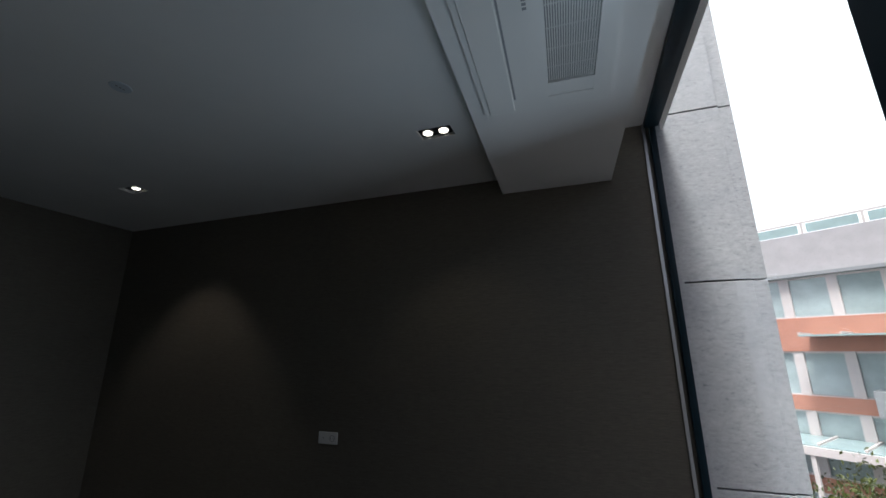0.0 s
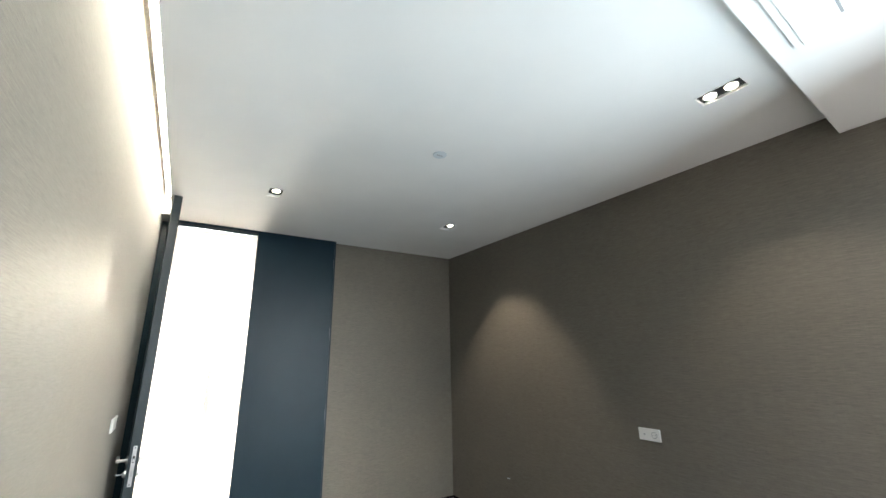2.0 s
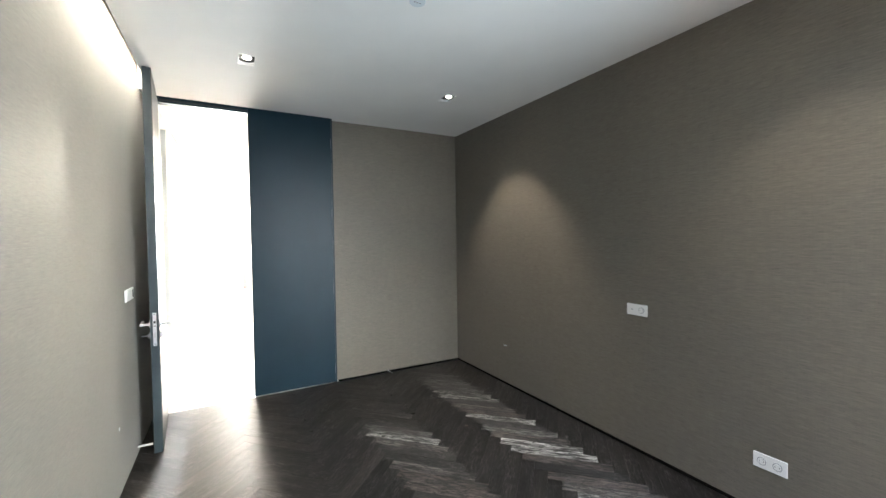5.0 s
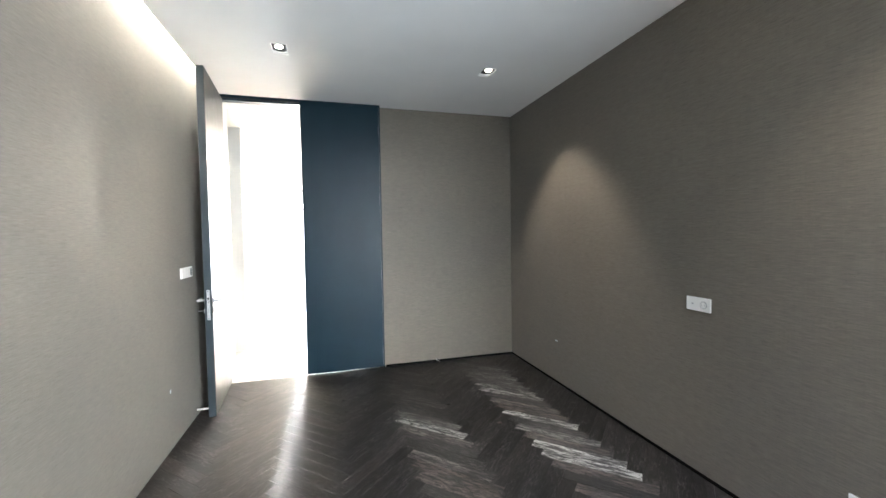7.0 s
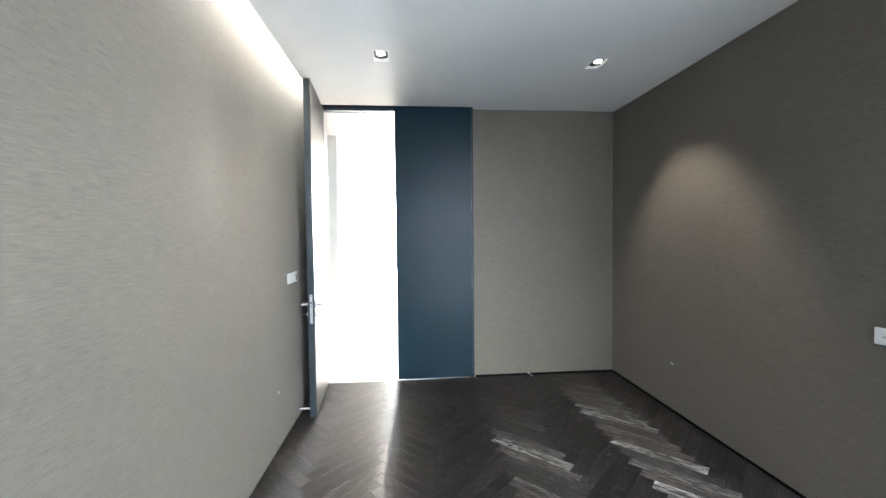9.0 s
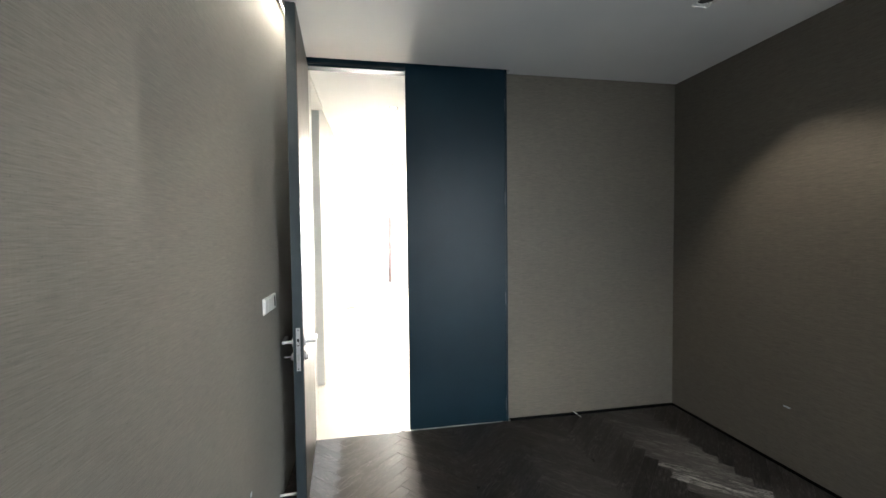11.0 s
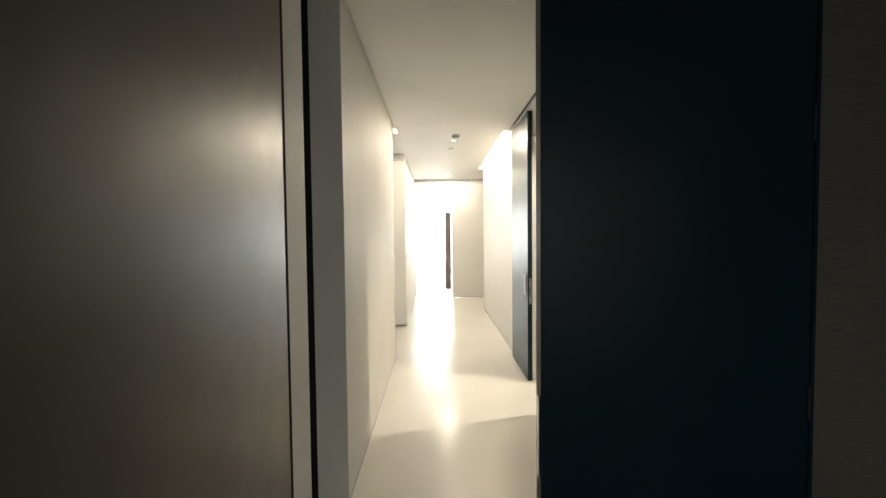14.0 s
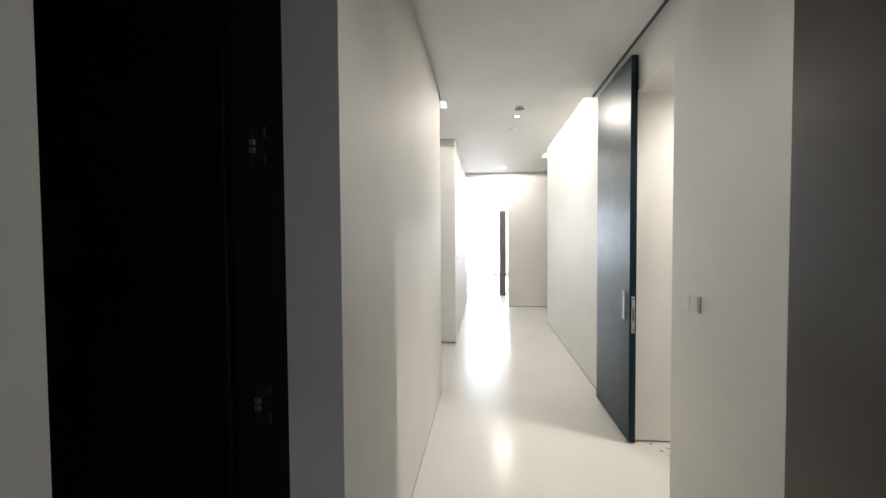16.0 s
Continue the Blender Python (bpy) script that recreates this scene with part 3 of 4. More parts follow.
def house_across():
    """Rendered house: local x runs along its front, local y points away from it, z from the street up."""
    at = Matrix.Translation((23.4, -12.6, -7.0)) @ pose(0, 0, 0, 0, 0, 233)
    ob = thing("house", "four-storey house with orange bands and pale window frames", "house", at)
    L0, L1 = -14.0, 16.0
    bm = bmesh.new()
    add_slab(bm, L0, L1, 0.25, 9.0, 0.0, 13.8, (), "xz")
    part("wall", bm, M_PALE, ob)
    rail = box_part("parapet", (L0, L1, 0.0, 0.25, 11.95, 13.75), M_PALE, ob)
    box_part("cornice", (L0, L1, -0.25, 0.25, 11.80, 11.95), M_GREYPL, ob)
    box_part("top_rail", (L0, L1, 0.05, 0.12, 14.25, 14.32), M_FRAMEOUT, ob)
    for i in range(16):
        box_part("rail_post", (L0 + i * 2, L0 + .08 + i * 2, 0.05, 0.12, 13.75, 14.25), M_FRAMEOUT, ob)
        if i < 15:
            box_part("rail_glass", (L0 + .2 + i * 2, L0 + 1.9 + i * 2, 0.07, 0.10, 13.80, 14.2), M_ROOFGL, ob)
    for z0, z1 in ((8.55, 10.0), (6.1, 6.7), (2.9, 3.5)):
        box_part("orange_band", (L0, L1, 0.02, 0.25, z0, z1), M_ORANGE, ob, "orange rendered band")
    for z0, z1 in ((10.0, 11.8), (6.7, 8.55), (3.5, 6.1), (0.3, 2.9)):
        for i in range(18):
            x = L0 + i * 1.66
            w = box_part("window", (x + 0.18, x + 1.48, 0.20, 0.26, z0 + .05, z1 - .08), M_CURTAIN, ob, "greenish reflecting window")
            box_part("window_post", (x - 0.18, x + 0.18, 0.06, 0.25, z0, z1), M_FRAMEOUT, w)
            box_part("window_head", (x + 0.18, x + 1.48, 0.10, 0.25, z1 - .08, z1), M_FRAMEOUT, w)
            box_part("sill", (x + 0.18, x + 1.48, 0.06, 0.25, z0, z0 + .05), M_FRAMEOUT, w)
    bm = bmesh.new()
    add_box(bm, 1.5, 5.5, -1.6, 0.1, 9.15, 9.22)
    can = part("canopy", bm, M_ROOFGL, ob, "slim glazed canopy")
    for i in range(4):
        box_part("canopy_rib", (1.5 + i * 1.3, 1.58 + i * 1.3, -1.6, 0.1, 9.22, 9.32), M_FRAMEOUT, can)
    bm = bmesh.new()
    add_box(bm, 3.2, 6.0, -1.1, 0.1, 6.15, 7.1)
    part("balcony", bm, M_GREYPL, ob, "grey balcony front")
    bm = bmesh.new()
    add_box(bm, -1.0, 8.0, -2.4, 0.1, 5.0, 5.1)
    roof = part("glass_roof", bm, M_ROOFGL, ob, "greenish glass lean-to roof")
    for i in range(8):
        box_part("roof_bar", (-1.0 + i * 1.28, -0.93 + i * 1.28, -2.4, 0.1, 5.1, 5.18), M_FRAMEOUT, roof)
    box_part("gutter", (-1.0, 8.0, -2.5, -2.38, 4.75, 5.05), M_FRAMEOUT, ob)
    for i in range(5):
        box_part("post", (-0.9 + i * 2.2, -0.75 + i * 2.2, -2.45, -2.3, 0.0, 4.8), M_FRAMEOUT, ob)
    return ob


house_across()


def street_tree(x, y, height, seed):
    rnd = random.Random(seed)
    ob = thing("tree", "young street tree with yellow-green leaves", "tree", pose(x, y, -7.0))
    bm = bmesh.new()
    add_cyl(bm, (0, 0, height * .3), .11, .06, height * .6, "Z", 10)
    for i in range(7):
        a = i * 0.9
        z = height * (.4 + .05 * i)
        tip = Vector((math.cos(a) * .8, math.sin(a) * .8, z + .8))
        base = Vector((0, 0, z))
        mid = (tip + base) / 2
        bmesh.ops.create_cone(bm, cap_ends=True, segments=6, radius1=.035, radius2=.012, depth=(tip - base).length,
                              matrix=Matrix.Translation(mid) @ (tip - base).to_track_quat("Z", "Y").to_matrix().to_4x4())
    part("trunk", bm, M_BARK, ob)
    bm = bmesh.new()
    for i in range(1400):
        d = Vector((rnd.gauss(0, .55), rnd.gauss(0, .55), rnd.gauss(0, .5)))
        c = Vector((0, 0, height * .78)) + d
        s = rnd.uniform(.05, .10)
        e = Euler((rnd.uniform(0, 6), rnd.uniform(0, 6), rnd.uniform(0, 6))).to_matrix()
        q = [c + e @ Vector(v) * s for v in ((-1, 0, 0), (0, -.45, .1), (1, 0, 0), (0, .45, .1))]
        bm.faces.new([bm.verts.new(v) for v in q])
    part("crown", bm, M_LEAF, ob)
    return ob


street_tree(15.5, -11.6, 5.7, 3)
street_tree(14.4, -9.9, 5.1, 8)

# ---- corridor shell ----
wall("corridor_wall_near", (-0.14, 0.085, 0.0915, 0.28, -0.01, 3.1), M_WHITE, "short off-white wall beside the doorway")
wall("corridor_wall_left", (-0.14, 0.037, 1.14, 3.83, 0.006, 3.1), M_WHITE, "plain off-white corridor wall", at=CORR)
wall("corridor_wall_taupe", (1.475, 1.60, 0.105, 1.41, 0, 3.1), M_TAUPE, "dark taupe wall section behind the door", at=CORR)
wall("corridor_wall_switch", (1.475, 1.60, 1.412, 2.23, 0.012, 3.1), M_WHITE, "plain off-white wall with a switch", at=CORR)
wall("corridor_wall_slide", (1.556, 1.90, 2.23, 7.02, 0.012, 3.1), M_WHITE, "off-white wall with a doorway under a header", at=CORR,
     holes=[(2.23, 2.985, 0.0, 2.545)], axes="yz")
wall("corridor_header", (-0.14, 0.075, 0.28, 1.14, 2.845, 3.1), M_WHITE, "low white header over a side doorway")
corr_holes = [(0.745, 0.845, 1.075, 1.175), (0.79, 0.89, 4.55, 4.65)]
wall("corridor_ceiling", (0.075, 1.455, 0.11, 8.528, HC, HC + 0.08), M_CEIL, "white painted corridor ceiling", "ceiling", at=CORR, holes=corr_holes, axes="xy")
wall("corridor_ceiling_strip", (1.455, 1.60, 0.11, 4.07, HC, HC + 0.08), M_CEIL, "white ceiling edge beside the light cove", "ceiling", at=CORR, axes="xy")
wall("corridor_ceiling_end", (1.455, 4.9, 7.06, 8.528, HC, HC + 0.08), M_CEIL, "white ceiling at the corridor end", "ceiling", at=CORR, axes="xy")
wall("corridor_ceiling_left", (-3.0, 0.075, 4.20, 8.528, HC, HC + 0.08), M_CEIL, "white ceiling over the recess", "ceiling", at=CORR, axes="xy")
wall("corridor_ceiling_upper", (-3.2, 5.0, 0.30, 15.5, 3.1, 3.16), M_CEIL, "white slab above the coves", "ceiling", axes="xy")
wall("far_ceiling", (-3.1, 4.9, 8.69, 15.4, 2.80, 2.97), M_CEIL, "white ceiling of the bright far room", "ceiling", at=CORR, axes="xy")
wall("far_wall_panel", (0.965, 4.9, 8.53, 8.68, 0.02, 2.785), M_LACQ, "plain off-white wall panel with a shadow gap", at=CORR, axes="xz")
wall("far_header", (-3.0, 4.9, 8.53, 8.685, 2.7905, 3.1), M_CEIL, "white lintel at the corridor end", at=CORR, axes="xz")
# the lintel's shadow line is drawn as a grey strip
wall("far_header_gap", (-3.0, 4.9, 8.545, 8.68, 2.785, 2.7905), M_GREYPL, "thin grey strip in place of the shadow line under the lintel", "trim", at=CORR, axes="xz")
wall("far_wall_west", (-3.1, -3.0, 3.8, 15.4, 0, 3.1), M_WHITE, "white side wall of the far room", at=CORR)
wall("far_wall_east", (4.8, 4.9, 2.0, 15.4, 0, 3.1), M_WHITE, "white side wall of the far room", at=CORR)
wall("recess_wall", (-3.0, -0.14, 3.70, 3.83, 0, 3.1), M_WHITE, "white wall of the recess", at=CORR, axes="xz")
wall("bath_wall_back", (1.9, 4.8, 1.9, 2.0, 0, 3.1), M_WHITE, "white wall of the side room", at=CORR, axes="xz")
wall("bath_wall_side", (1.9, 4.8, 6.9, 7.02, 0, 3.1), M_WHITE, "white wall of the side room", at=CORR, axes="xz")
wall("far_window_wall", (-3.1, 4.9, 15.4, 15.5, 0, 3.1), M_WHITE, "white wall around the far glazing", at=CORR, axes="xz",
     holes=[(-1.4, 3.2, 0.04, 2.72)])
# thin grey strips in place of the shadow lines at the corridor walls' feet
for nm, d in (("baseboard_corridor_left", (0.0374, 0.040, 1.142, 3.83, -0.001, 0.008)), ("baseboard_corridor_right", (1.552, 1.5555, 3.77, 7.015, -0.001, 0.012)),
              ("baseboard_switch_wall", (1.472, 1.4748, 1.41, 2.228, -0.001, 0.012)), ("baseboard_far", (0.97, 1.8, 8.535, 8.54, 0.0, 0.019))):
    bm = bmesh.new()
    add_box(bm, *d)
    structure(nm, bm, M_GREYPL, "thin grey strip in place of the shadow gap at the wall foot", "baseboard", CORR)

# side room behind the dark doorway
wall("side_room_wall", (-2.6, -2.5, -0.2, 2.4, 0, 3.1), M_PAPER, "dark papered wall of an unlit side room")
wall("side_room_wall_b", (-2.5, -0.15, -0.2, -0.1, 0, 3.1), M_PAPER, "dark papered wall of an unlit side room", axes="xz")
wall("side_room_wall_c", (-2.5, -0.31, 1.35, 1.45, 0, 3.1), M_PAPER, "dark papered wall of an unlit side room", axes="xz")
wall("side_room_wall_d", (-0.30, -0.14, -0.1, 0.28, 0, 3.1), M_PAPER, "dark papered wall of an unlit side room")
wall("side_room_floor", (-2.6, -0.145, -0.2, 1.34, -0.001, 0.001), M_SUB, "dark floor of an unlit side room", "floor", axes="xy")
# ceiling takes the subfloor's dark colour in place of the room's shade
wall("side_room_ceiling", (-2.6, -0.145, -0.2, 2.4, 3.0, 3.09), M_SUB, "ceiling of an unlit side room, its shade put into a dark colour", "ceiling", axes="xy")
sframe = thing("side_door_frame", "black door jamb with concealed hinges", "door frame", pose(-0.22, 1.15, 0))
box_part("jamb", (-0.09, 0.078, 0.0, 0.2, 0.0, 3.0), M_BLACK, sframe)
for z in (0.2, 1.0, 1.8, 2.6):
    h = box_part("hinge", (-0.030, 0.012, -0.004, 0.0, z - .062, z + .062), M_DARKHOLE, sframe, "dark metal concealed hinge", .002)
    for dz in (-.042, .042):
        box_part("hinge_plate", (-0.002, 0.024, -0.010, -0.004, z + dz - .018, z + dz + .018), M_STEEL, h, bevel=.003)
        box_part("hinge_knuckle", (-0.030, -0.014, -0.012, -0.004, z + dz - .020, z + dz + .016), M_DARKHOLE, h, bevel=.003)
    for dz in (-.012, .012):
        box_part("hinge_arm", (-0.026, -0.008, -0.016, -0.004, z + dz - .009, z + dz + .009), M_ALU, h, bevel=.002)
sdoor = thing("side_door_leaf", "black door leaf, open into an unlit side room", "door", pose(-0.33, 1.14, 0))
bm = bmesh.new()
add_box(bm, -0.85, 0.0, 0.0, 0.05, 0.008, 2.83, .002)
part("panel", bm, M_BLACK, sdoor)

# ---- sliding door ----
sl = thing("sliding_door", "navy lacquered sliding door pushed open along the wall", "door", CORR @ pose(1.528, 2.936, 0))
bm = bmesh.new()
add_box(bm, -0.025, 0.022, 0.0, 0.826, 0.012, 2.795, .002)
part("panel", bm, M_BLUE, sl)
bm = bmesh.new()
add_box(bm, -0.031, -0.024, 0.085, 0.125, 0.895, 1.11, .002)
pl = part("pull_plate", bm, M_CHROME, sl, "flush chrome pull plate")
box_part("pull_recess", (-0.0325, -0.0305, 0.094, 0.116, 0.91, 1.095), M_ALU, pl)
bm = bmesh.new()
add_box(bm, -0.011, 0.011, -0.003, 0.001, 0.815, 1.08, .001)
lk = part("lock_plate", bm, M_CHROME, sl, "chrome edge lock plate")
for z0, z1 in ((0.83, 0.84), (0.90, 1.0), (1.055, 1.065)):
    box_part("lock_slot", (-0.004, 0.004, -0.0042, -0.0028, z0, z1), M_DARKHOLE, lk)
track = thing("door_track", "dark metal ceiling track of the sliding door", "track", CORR @ pose(1.528, 3.0, HC))
box_part("rail", (-0.012, 0.004, -0.768, 1.0, -0.014, -0.001), M_STEEL, track)
strike = thing("strike_plate_set", "narrow dark latch plates on the doorway edge", "latch plate", CORR @ pose(1.556, 2.231, 0))
for z0, z1 in ((0.95, 0.985), (1.0, 1.02), (0.25, 0.63), (1.2, 2.2)):
    box_part("plate", (0.03, 0.05, 0.0, 0.004, z0, z1), M_GREYPL, strike)
wall_plate("light_switch", "white double light switch on the corridor wall", "switch", CORR @ pose(1.475, 2.02, 1.19, 0, 0, 180), 0.16, 0.083, ["rocker", "rocker"])

# ---- corridor lights and ceiling devices ----
downlight("square recessed downlight over the corridor entrance, lit", 0.795, 1.125, HC, 1, CORR, watts=SPOT_W * 10, beam=(120, 0.8))
downlight("square recessed downlight halfway along the corridor, lit", 0.84, 4.60, HC, 1, CORR, watts=SPOT_W * 36, beam=(178, 0.12))
cr = thing("cove_light", "bright warm LED strip in the corridor cove", "light", CORR @ pose(1.505, 5.8, 2.96))
box_part("led_strip", (-0.03, 0.03, -1.70, 1.22, 0.06, 0.07), M_LED_R, cr)
box_part("channel", (-0.04, 0.04, -1.70, 1.22, 0.075, 0.085), M_ALU, cr)
cl = thing("cove_light", "LED strip end glowing in a ceiling slot", "light", CORR @ pose(0.056, 4.12, 2.945))
box_part("led_strip", (-0.017, 0.017, 0.02, 0.06, -0.04, 0.03), M_LED, cl)
wall("corridor_slot_back", (0.0375, 0.0745, 1.15, 4.12, 2.925, 2.935), M_WHITE, "white back of the ceiling slot", "ceiling", at=CORR)

sm = thing("smoke_detector", "white dome smoke detector under the ceiling", "smoke detector", CORR @ pose(0.845, 4.265, HC))
bm = bmesh.new()
add_cyl(bm, (0, 0, -.008), .055, .058, .016, "Z", 32, .003)
part("base", bm, M_PLASTIC, sm)
bm = bmesh.new()
add_cyl(bm, (0, 0, -.032), .032, .050, .032, "Z", 32, .005)
dome = part("dome", bm, M_PLASTIC, sm)
for i in range(10):
    a = i * math.tau / 10
    bm = bmesh.new()
    add_box(bm, -.004, .004, -.010, .010, -.002, .002)
    bmesh.ops.transform(bm, matrix=Matrix.Translation((math.cos(a) * .046, math.sin(a) * .046, -.026)) @ pose(0, 0, 0, 0, 0, math.degrees(a)), verts=bm.verts)
    part("vent_slot", bm, M_DARKHOLE, dome)
sp = thing("sprinkler_cover", "small flat white ceiling disc", "sprinkler", CORR @ pose(0.825, 5.10, HC))
bm = bmesh.new()
add_cyl(bm, (0, 0, -.006), .035, .038, .012, "Z", 28, .002)
part("disc", bm, M_PLASTIC, sp)
rl = thing("round_downlight", "small round glowing downlight", "light", CORR @ pose(0.82, 7.94, HC))
bm = bmesh.new()
add_cyl(bm, (0, 0, -.003), .075, .08, .006, "Z", 32, .002)
part("rim", bm, M_PLASTIC, rl)
bm = bmesh.new()
add_cyl(bm, (0, 0, -.0065), .06, .06, .002, "Z", 32)
part("lamp_face", bm, M_LAMP, rl, "glowing lamp face")
RLP = CORR @ Vector((0.82, 7.94, HC - .020))
spot_lamp("downlight_beam", RLP.x, RLP.y, RLP.z, SPOT_W * 26, 178, 0.08)
# the lit side room behind the sliding door
wall("side_room_ceiling_lit", (1.9, 4.8, 2.0, 6.9, HC, HC + 0.05), M_CEIL, "white ceiling of the lit side room", "ceiling", at=CORR, axes="xy",
     holes=[(2.50, 2.60, 2.45, 2.55)])
downlight("square recessed downlight in the side room, lit", 2.55, 2.50, HC, 1, CORR, watts=SPOT_W * 100, beam=(140, 0.6))

# ---- far end ----
cab = thing("tall_cabinet", "tall white fitted cabinet with a horizontal joint", "cabinet", CORR @ pose(-0.25, 5.51, 0))
box_part("body", (-0.30, 0.305, 0.02, 3.0, 0.03, 2.785), M_WHITE, cab)
box_part("filler", (-0.30, 0.304, 0.004, 3.0, 2.797, HC - .001), M_CEIL, cab)
box_part("plinth", (-0.30, 0.300, 0.03, 3.0, 0.0, 0.03), M_GREYPL, cab)
box_part("lower_door", (-0.30, 0.306, 0.0, 0.019, 0.030, 1.342), M_LACQ, cab, bevel=.0015)
box_part("upper_door", (-0.30, 0.306, 0.0, 0.019, 1.350, 2.785), M_LACQ, cab, bevel=.0015)
box_part("top_gap", (-0.30, 0.300, 0.012, 3.0, 2.785, 2.797), M_GREYPL, cab)
wall_plate("light_switch", "small white switch on the cabinet side", "switch", CORR @ pose(0.056, 5.85, 1.18), 0.083, 0.083, ["rocker"])
cnt = thing("counter", "white counter with a dark shadow edge", "counter", CORR @ pose(-0.2, 8.75, 0))
box_part("body", (-0.4, 0.26, 0.0, 1.8, 0.0, 0.965), M_LACQ, cnt)
box_part("worktop", (-0.4, 0.28, -0.02, 1.8, 0.965, 1.0), M_LACQ, cnt)
box_part("shadow_gap", (0.262, 0.266, 0.002, 0.06, 0.05, 0.95), M_STEEL, cnt)
for z in (0.35, 0.66):
    box_part("drawer_gap", (0.261, 0.265, 0.08, 1.8, z, z + 0.015), M_STEEL, cnt)
pan = thing("wood_panel_door", "dark brown wood veneer door standing open", "door", CORR @ pose(0.93, 10.13, 0))
box_part("panel", (-0.03, 0.07, 0.0, 0.10, 0.0, 2.175), M_BROWN, pan)
box_part("leaf", (-0.085, -0.031, 0.02, 1.25, 0.0, 2.175), M_BROWN, pan)
fw = thing("window_2", "floor-to-ceiling glazing at the end of the far room", "window", CORR @ pose(0.9, 15.42, 0))
fw["kind"] = "structure"
for x in (-2.3, -0.9, -0.05, 0.6, 1.6, 2.28):
    box_part("window_frame", (x - .03, x + .03, -0.03, 0.03, 0.04, 2.72), M_ALU, fw)
for z in (0.04, 2.66):
    box_part("window_rail", (-2.27, 2.25, -0.028, 0.028, z, z + .06), M_ALU, fw)
for a, b in ((-2.27, -.93), (-.87, -.08), (-.02, .57), (.63, 1.57), (1.63, 2.25)):
    p = box_part("pane", (a, b, -0.004, 0.004, 0.10, 2.66), M_GLASS, fw)
    p.visible_shadow = False
bm = bmesh.new()
add_slab(bm, -14, 16, 24.0, 24.1, -7.0, 14.0, (), "xz")
structure("backdrop", bm, M_SKYWHITE, "hazy white daylight beyond the far glazing", "backdrop")

# small marks: plaster chip on the right wall, loose cable end at the skirting
chip = thing("wall_chip", "small pale chip in the wallpaper", "mark", pose(W, -0.986, 0.411))
box_part("chip", (-0.0012, 0.0, -0.022, 0.022, -0.005, 0.005), M_SENSOR, chip)
chip = thing("wall_chip", "small pale chip in the wallpaper", "mark", pose(0.0, -1.224, 0.398))
box_part("chip", (0.0, 0.0012, -0.010, 0.010, -0.010, 0.010), M_SENSOR, chip)
cable = thing("cable_end", "short white cable end poking from the skirting", "cable", pose(2.23, -0.004, 0.028))
bm = bmesh.new()
add_cyl(bm, (0, 0, 0), .0025, .0025, .071, "Z", 10)
bmesh.ops.transform(bm, matrix=Matrix.Translation((0.019, -0.026, -0.012)) @ Vector((-0.038, 0.052, 0.024)).to_track_quat("Z", "Y").to_matrix().to_4x4(), verts=bm.verts)
part("wire", bm, M_PLASTIC, cable)

crumb = thing("plaster_crumb", "small pale plaster crumb on the dark floor", "crumb", pose(2.326, -1.583, 0.0))
bm = bmesh.new()
bmesh.ops.create_icosphere(bm, subdivisions=2, radius=0.018)
for v in bm.verts:
    v.co = Vector((v.co.x, v.co.y * 0.75, v.co.z * 0.12)) * (1 + 0.35 * noise.noise(v.co * 90))
bmesh.ops.translate(bm, verts=bm.verts, vec=(0, 0, 0.0035))
part("crumb", bm, M_BROWN, crumb)

# grit swept into the threshold of the side doorway
grit_rnd = random.Random(5)
for gx, gy in ((1.665, 2.95), (1.70, 2.86), (1.76, 2.90), (1.73, 2.80), (1.79, 2.84)):
    grit = thing("grit_crumb", "small grey grit crumb on the resin floor", "crumb", CORR @ pose(gx, gy, -0.002, 0, 0, grit_rnd.uniform(0, 180)), "grit at the threshold")
    bm = bmesh.new()
    bmesh.ops.create_icosphere(bm, subdivisions=1, radius=0.009)
    for v in bm.verts:
        v.co = Vector((v.co.x * 1.5, v.co.y, v.co.z * 0.4)) * (1 + 0.4 * noise.noise(v.co * 120 + Vector((gx * 9, 0, 0))))
    bmesh.ops.translate(bm, verts=bm.verts, vec=(0, 0, 0.004))
    part("crumb", bm, M_GREYPL, grit)

# ---- herringbone boards ----
BW, BL, GAP = 0.0898, 0.600, 0.0008
X_RIDGE, Y_PHASE = 2.462, -0.864


def clip_poly(poly, axis, limit, keep_less):
    out = []
    for p, q in zip(poly, poly[1:] + poly[:1]):
        ip = (p[axis] <= limit) == keep_less
        iq = (q[axis] <= limit) == keep_less
        if ip:
            out.append(p)
        if ip != iq:
            f = (limit - p[axis]) / (q[axis] - p[axis])
            out.append((p[0] + (q[0] - p[0]) * f, p[1] + (q[1] - p[1]) * f))
    return out


def prism(verts, faces, uvs, poly, to_local, lift, off):
    """A thin board over a convex outline, with a small chamfer at its upper edge."""
    n, base = len(poly), len(verts)
    cx, cy = sum(p[0] for p in poly) / n, sum(p[1] for p in poly) / n
    for z, shrink in ((-0.012, 0), (-0.0012, 0), (0.0, 0.0007)):
        for x, y in poly:
            d = math.hypot(x - cx, y - cy)
            k = 1 - shrink / max(d, 0.01)
            px, py = cx + (x - cx) * k, cy + (y - cy) * k
            verts.append((px, py, z + lift))
            u = to_local(px, py)
            uvs.append((u[0] + off[0], u[1] + off[1]))
    for r in (0, 1):
        for i in range(n):
            j = (i + 1) % n
            faces.append((base + r * n + i, base + r * n + j, base + (r + 1) * n + j, base + (r + 1) * n + i))
    faces.append(tuple(base + 2 * n + i for i in range(n)))


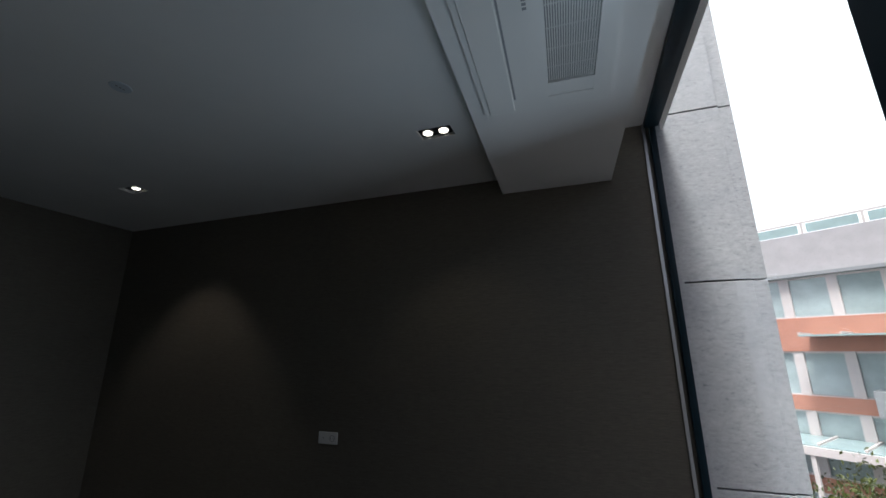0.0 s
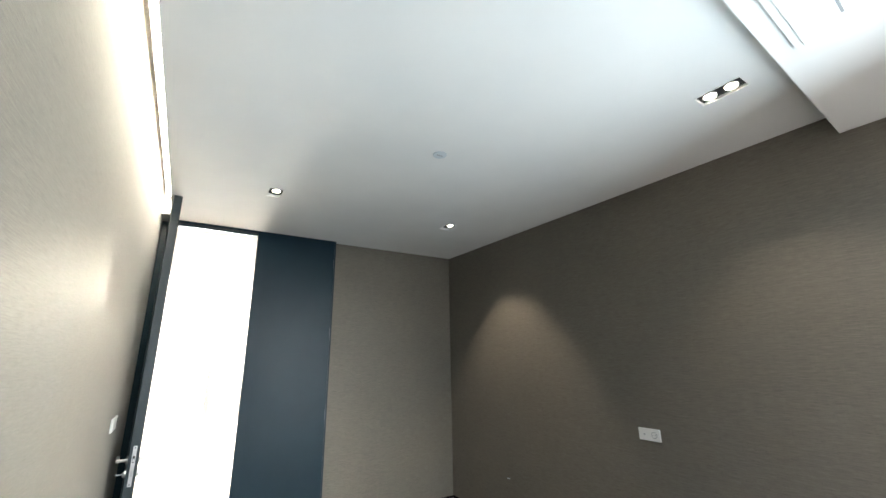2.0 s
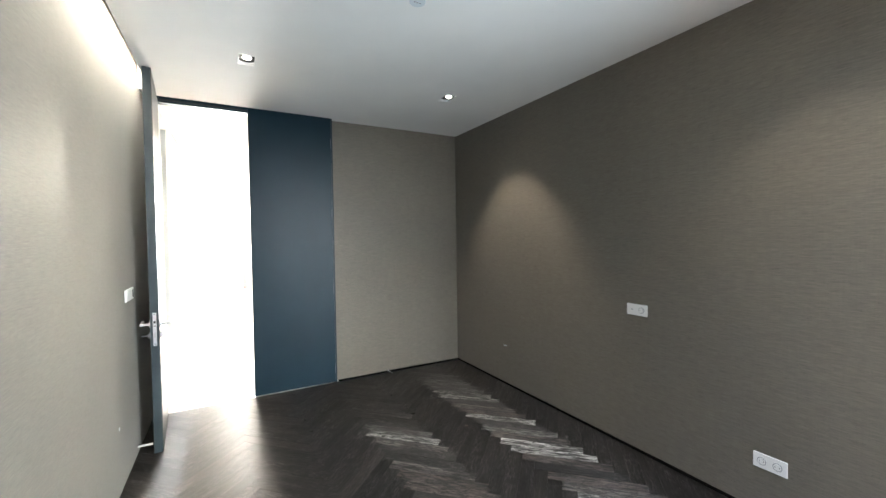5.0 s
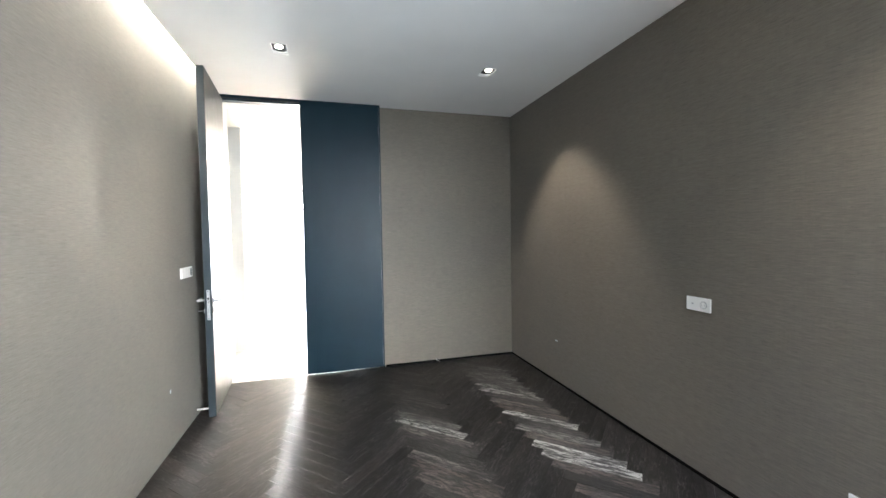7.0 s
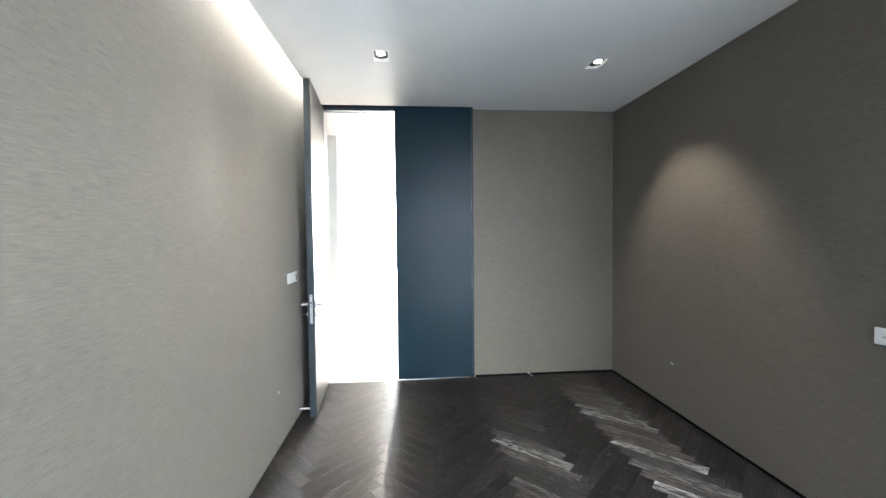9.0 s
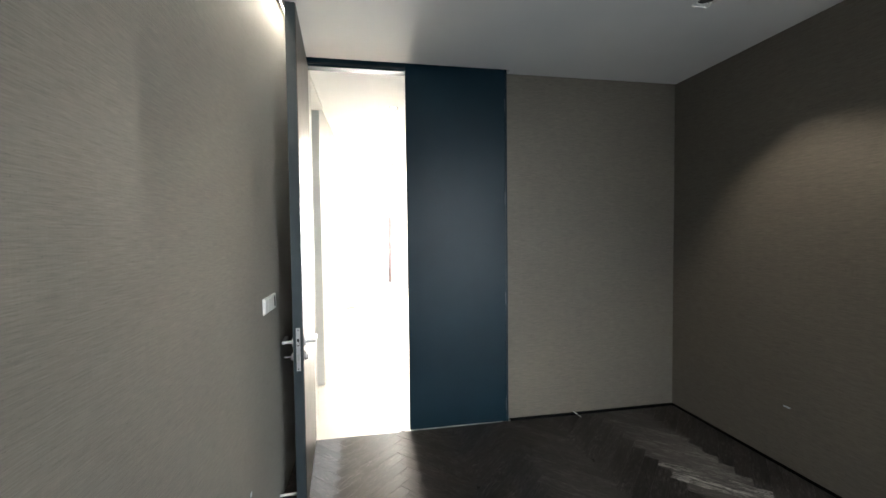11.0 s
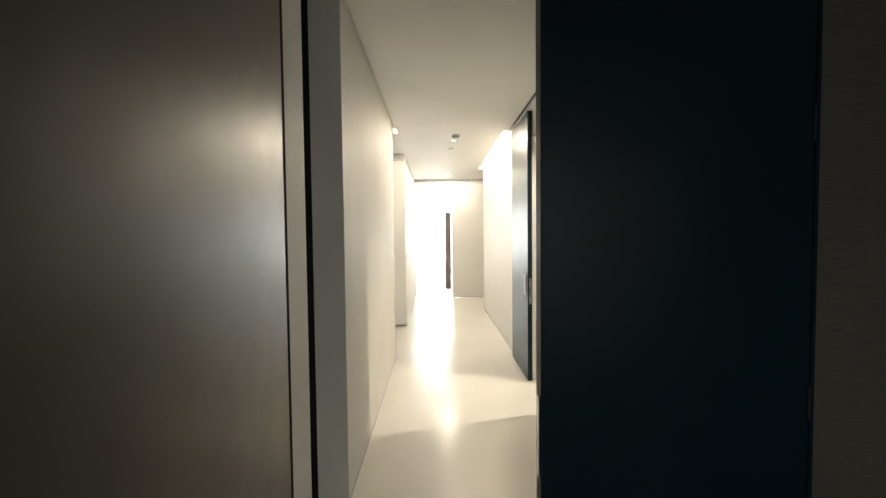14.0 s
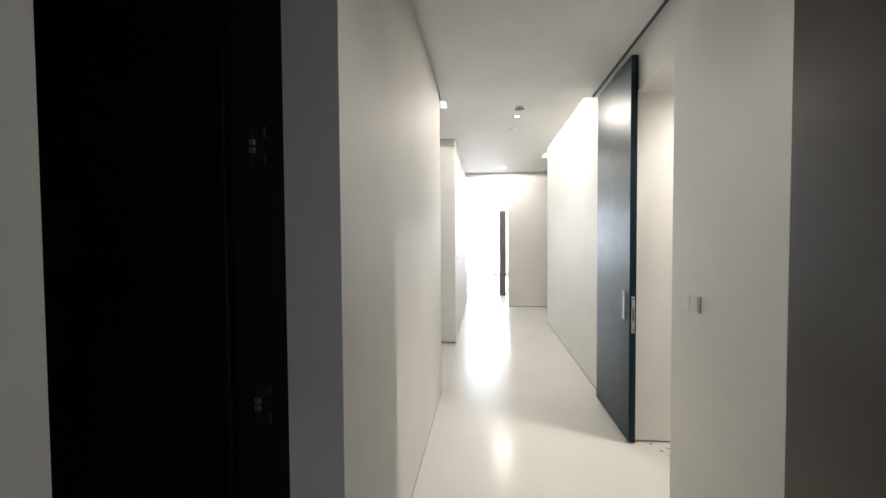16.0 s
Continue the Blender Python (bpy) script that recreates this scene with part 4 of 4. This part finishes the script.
def board_mesh(name, verts, faces, uvs, material):
    me = bpy.data.meshes.new(name)
    me.from_pydata(verts, [], faces)
    layer = me.uv_layers.new(name="UVMap")
    for loop in me.loops:
        layer.data[loop.index].uv = uvs[loop.vertex_index]
    me.materials.append(material)
    me.update()
    return me


def lay_boards():
    rnd = random.Random(11)
    s2 = math.sqrt(0.5)
    full = {}
    rest_v, rest_f, rest_u = [], [], []
    # the q boards' upper-left corner sits on the ridge at (X_RIDGE, Y_PHASE)
    for mcol in range(-6, 7):
        for k in range(-70, 40):
            for kind in ("p", "q"):
                if kind == "p":
                    p0, q0, dp, dq = k * BW + mcol * BL, k * BW - mcol * BL, BL, BW
                else:
                    p0, q0, dp, dq = BL + k * BW + mcol * BL, k * BW + BW - BL - mcol * BL, BW, BL
                to_w = lambda p, q: ((p - q) * s2 + X_RIDGE - BL * s2, (p + q) * s2 + Y_PHASE - BL * s2)
                g = GAP / 2
                corners = [to_w(p0 + g, q0 + g), to_w(p0 + dp - g, q0 + g), to_w(p0 + dp - g, q0 + dq - g), to_w(p0 + g, q0 + dq - g)]
                poly = corners
                for axis, lim, less in ((0, 0.004, False), (0, W - 0.006, True), (1, Y_WIN + .05, False), (1, -0.002, True)):
                    poly = clip_poly(poly, axis, lim, less)
                    if len(poly) < 3:
                        break
                if len(poly) < 3:
                    continue
                cx, cy = to_w(p0 + dp / 2, q0 + dq / 2)
                ang = 45 if kind == "p" else 135
                ca, sa = math.cos(radians(ang)), math.sin(radians(ang))
                local = lambda x, y: ((x - cx) * ca + (y - cy) * sa, -(x - cx) * sa + (y - cy) * ca)
                area = abs(sum(a[0] * b[1] - b[0] * a[1] for a, b in zip(poly, poly[1:] + poly[:1]))) / 2
                off = (rnd.uniform(0, 40), rnd.uniform(0, 40))
                # pale streaks only on q boards, in two fields of the floor
                streaky = kind == "q" and ((2.4 < cx < 2.88 and -3.3 < cy < -0.95 and rnd.random() < 0.86) or
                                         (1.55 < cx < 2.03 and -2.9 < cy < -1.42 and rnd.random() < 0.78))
                faint = kind == "q" and not streaky and ((2.4 < cx < 2.88 and -0.95 <= cy < -0.28) or (1.55 < cx < 2.03 and -1.42 <= cy < -0.7))
                surface = M_STREAKY if streaky else M_FAINT if faint else M_BOARD
                lift = rnd.uniform(-0.0005, 0.0003)
                if area > BW * BL * 0.97 or streaky or faint:
                    key = (surface.name, rnd.randrange(12)) if area > BW * BL * 0.97 else None
                    if key is None or key not in full:
                        v, f, u = [], [], []
                        prism(v, f, u, [local(*p) for p in poly], lambda x, y: (x, y), 0.0, off)
                        me = board_mesh("floor_board", v, f, u, surface)
                        if key is not None:
                            full[key] = me
                    else:
                        me = full[key]
                    ob = new("floor_board", me)
                    ob.matrix_world = pose(cx, cy, lift, rnd.uniform(-.12, .12), rnd.uniform(-.05, .05), ang)
                    ob.parent = FLOOR
                else:
                    prism(rest_v, rest_f, rest_u, poly, local, lift, off)
    ob = new("floor_board_offcuts", board_mesh("floor_board_offcuts", rest_v, rest_f, rest_u, M_BOARD))
    ob.parent = FLOOR
    tagged(ob, kind="stuff")


lay_boards()
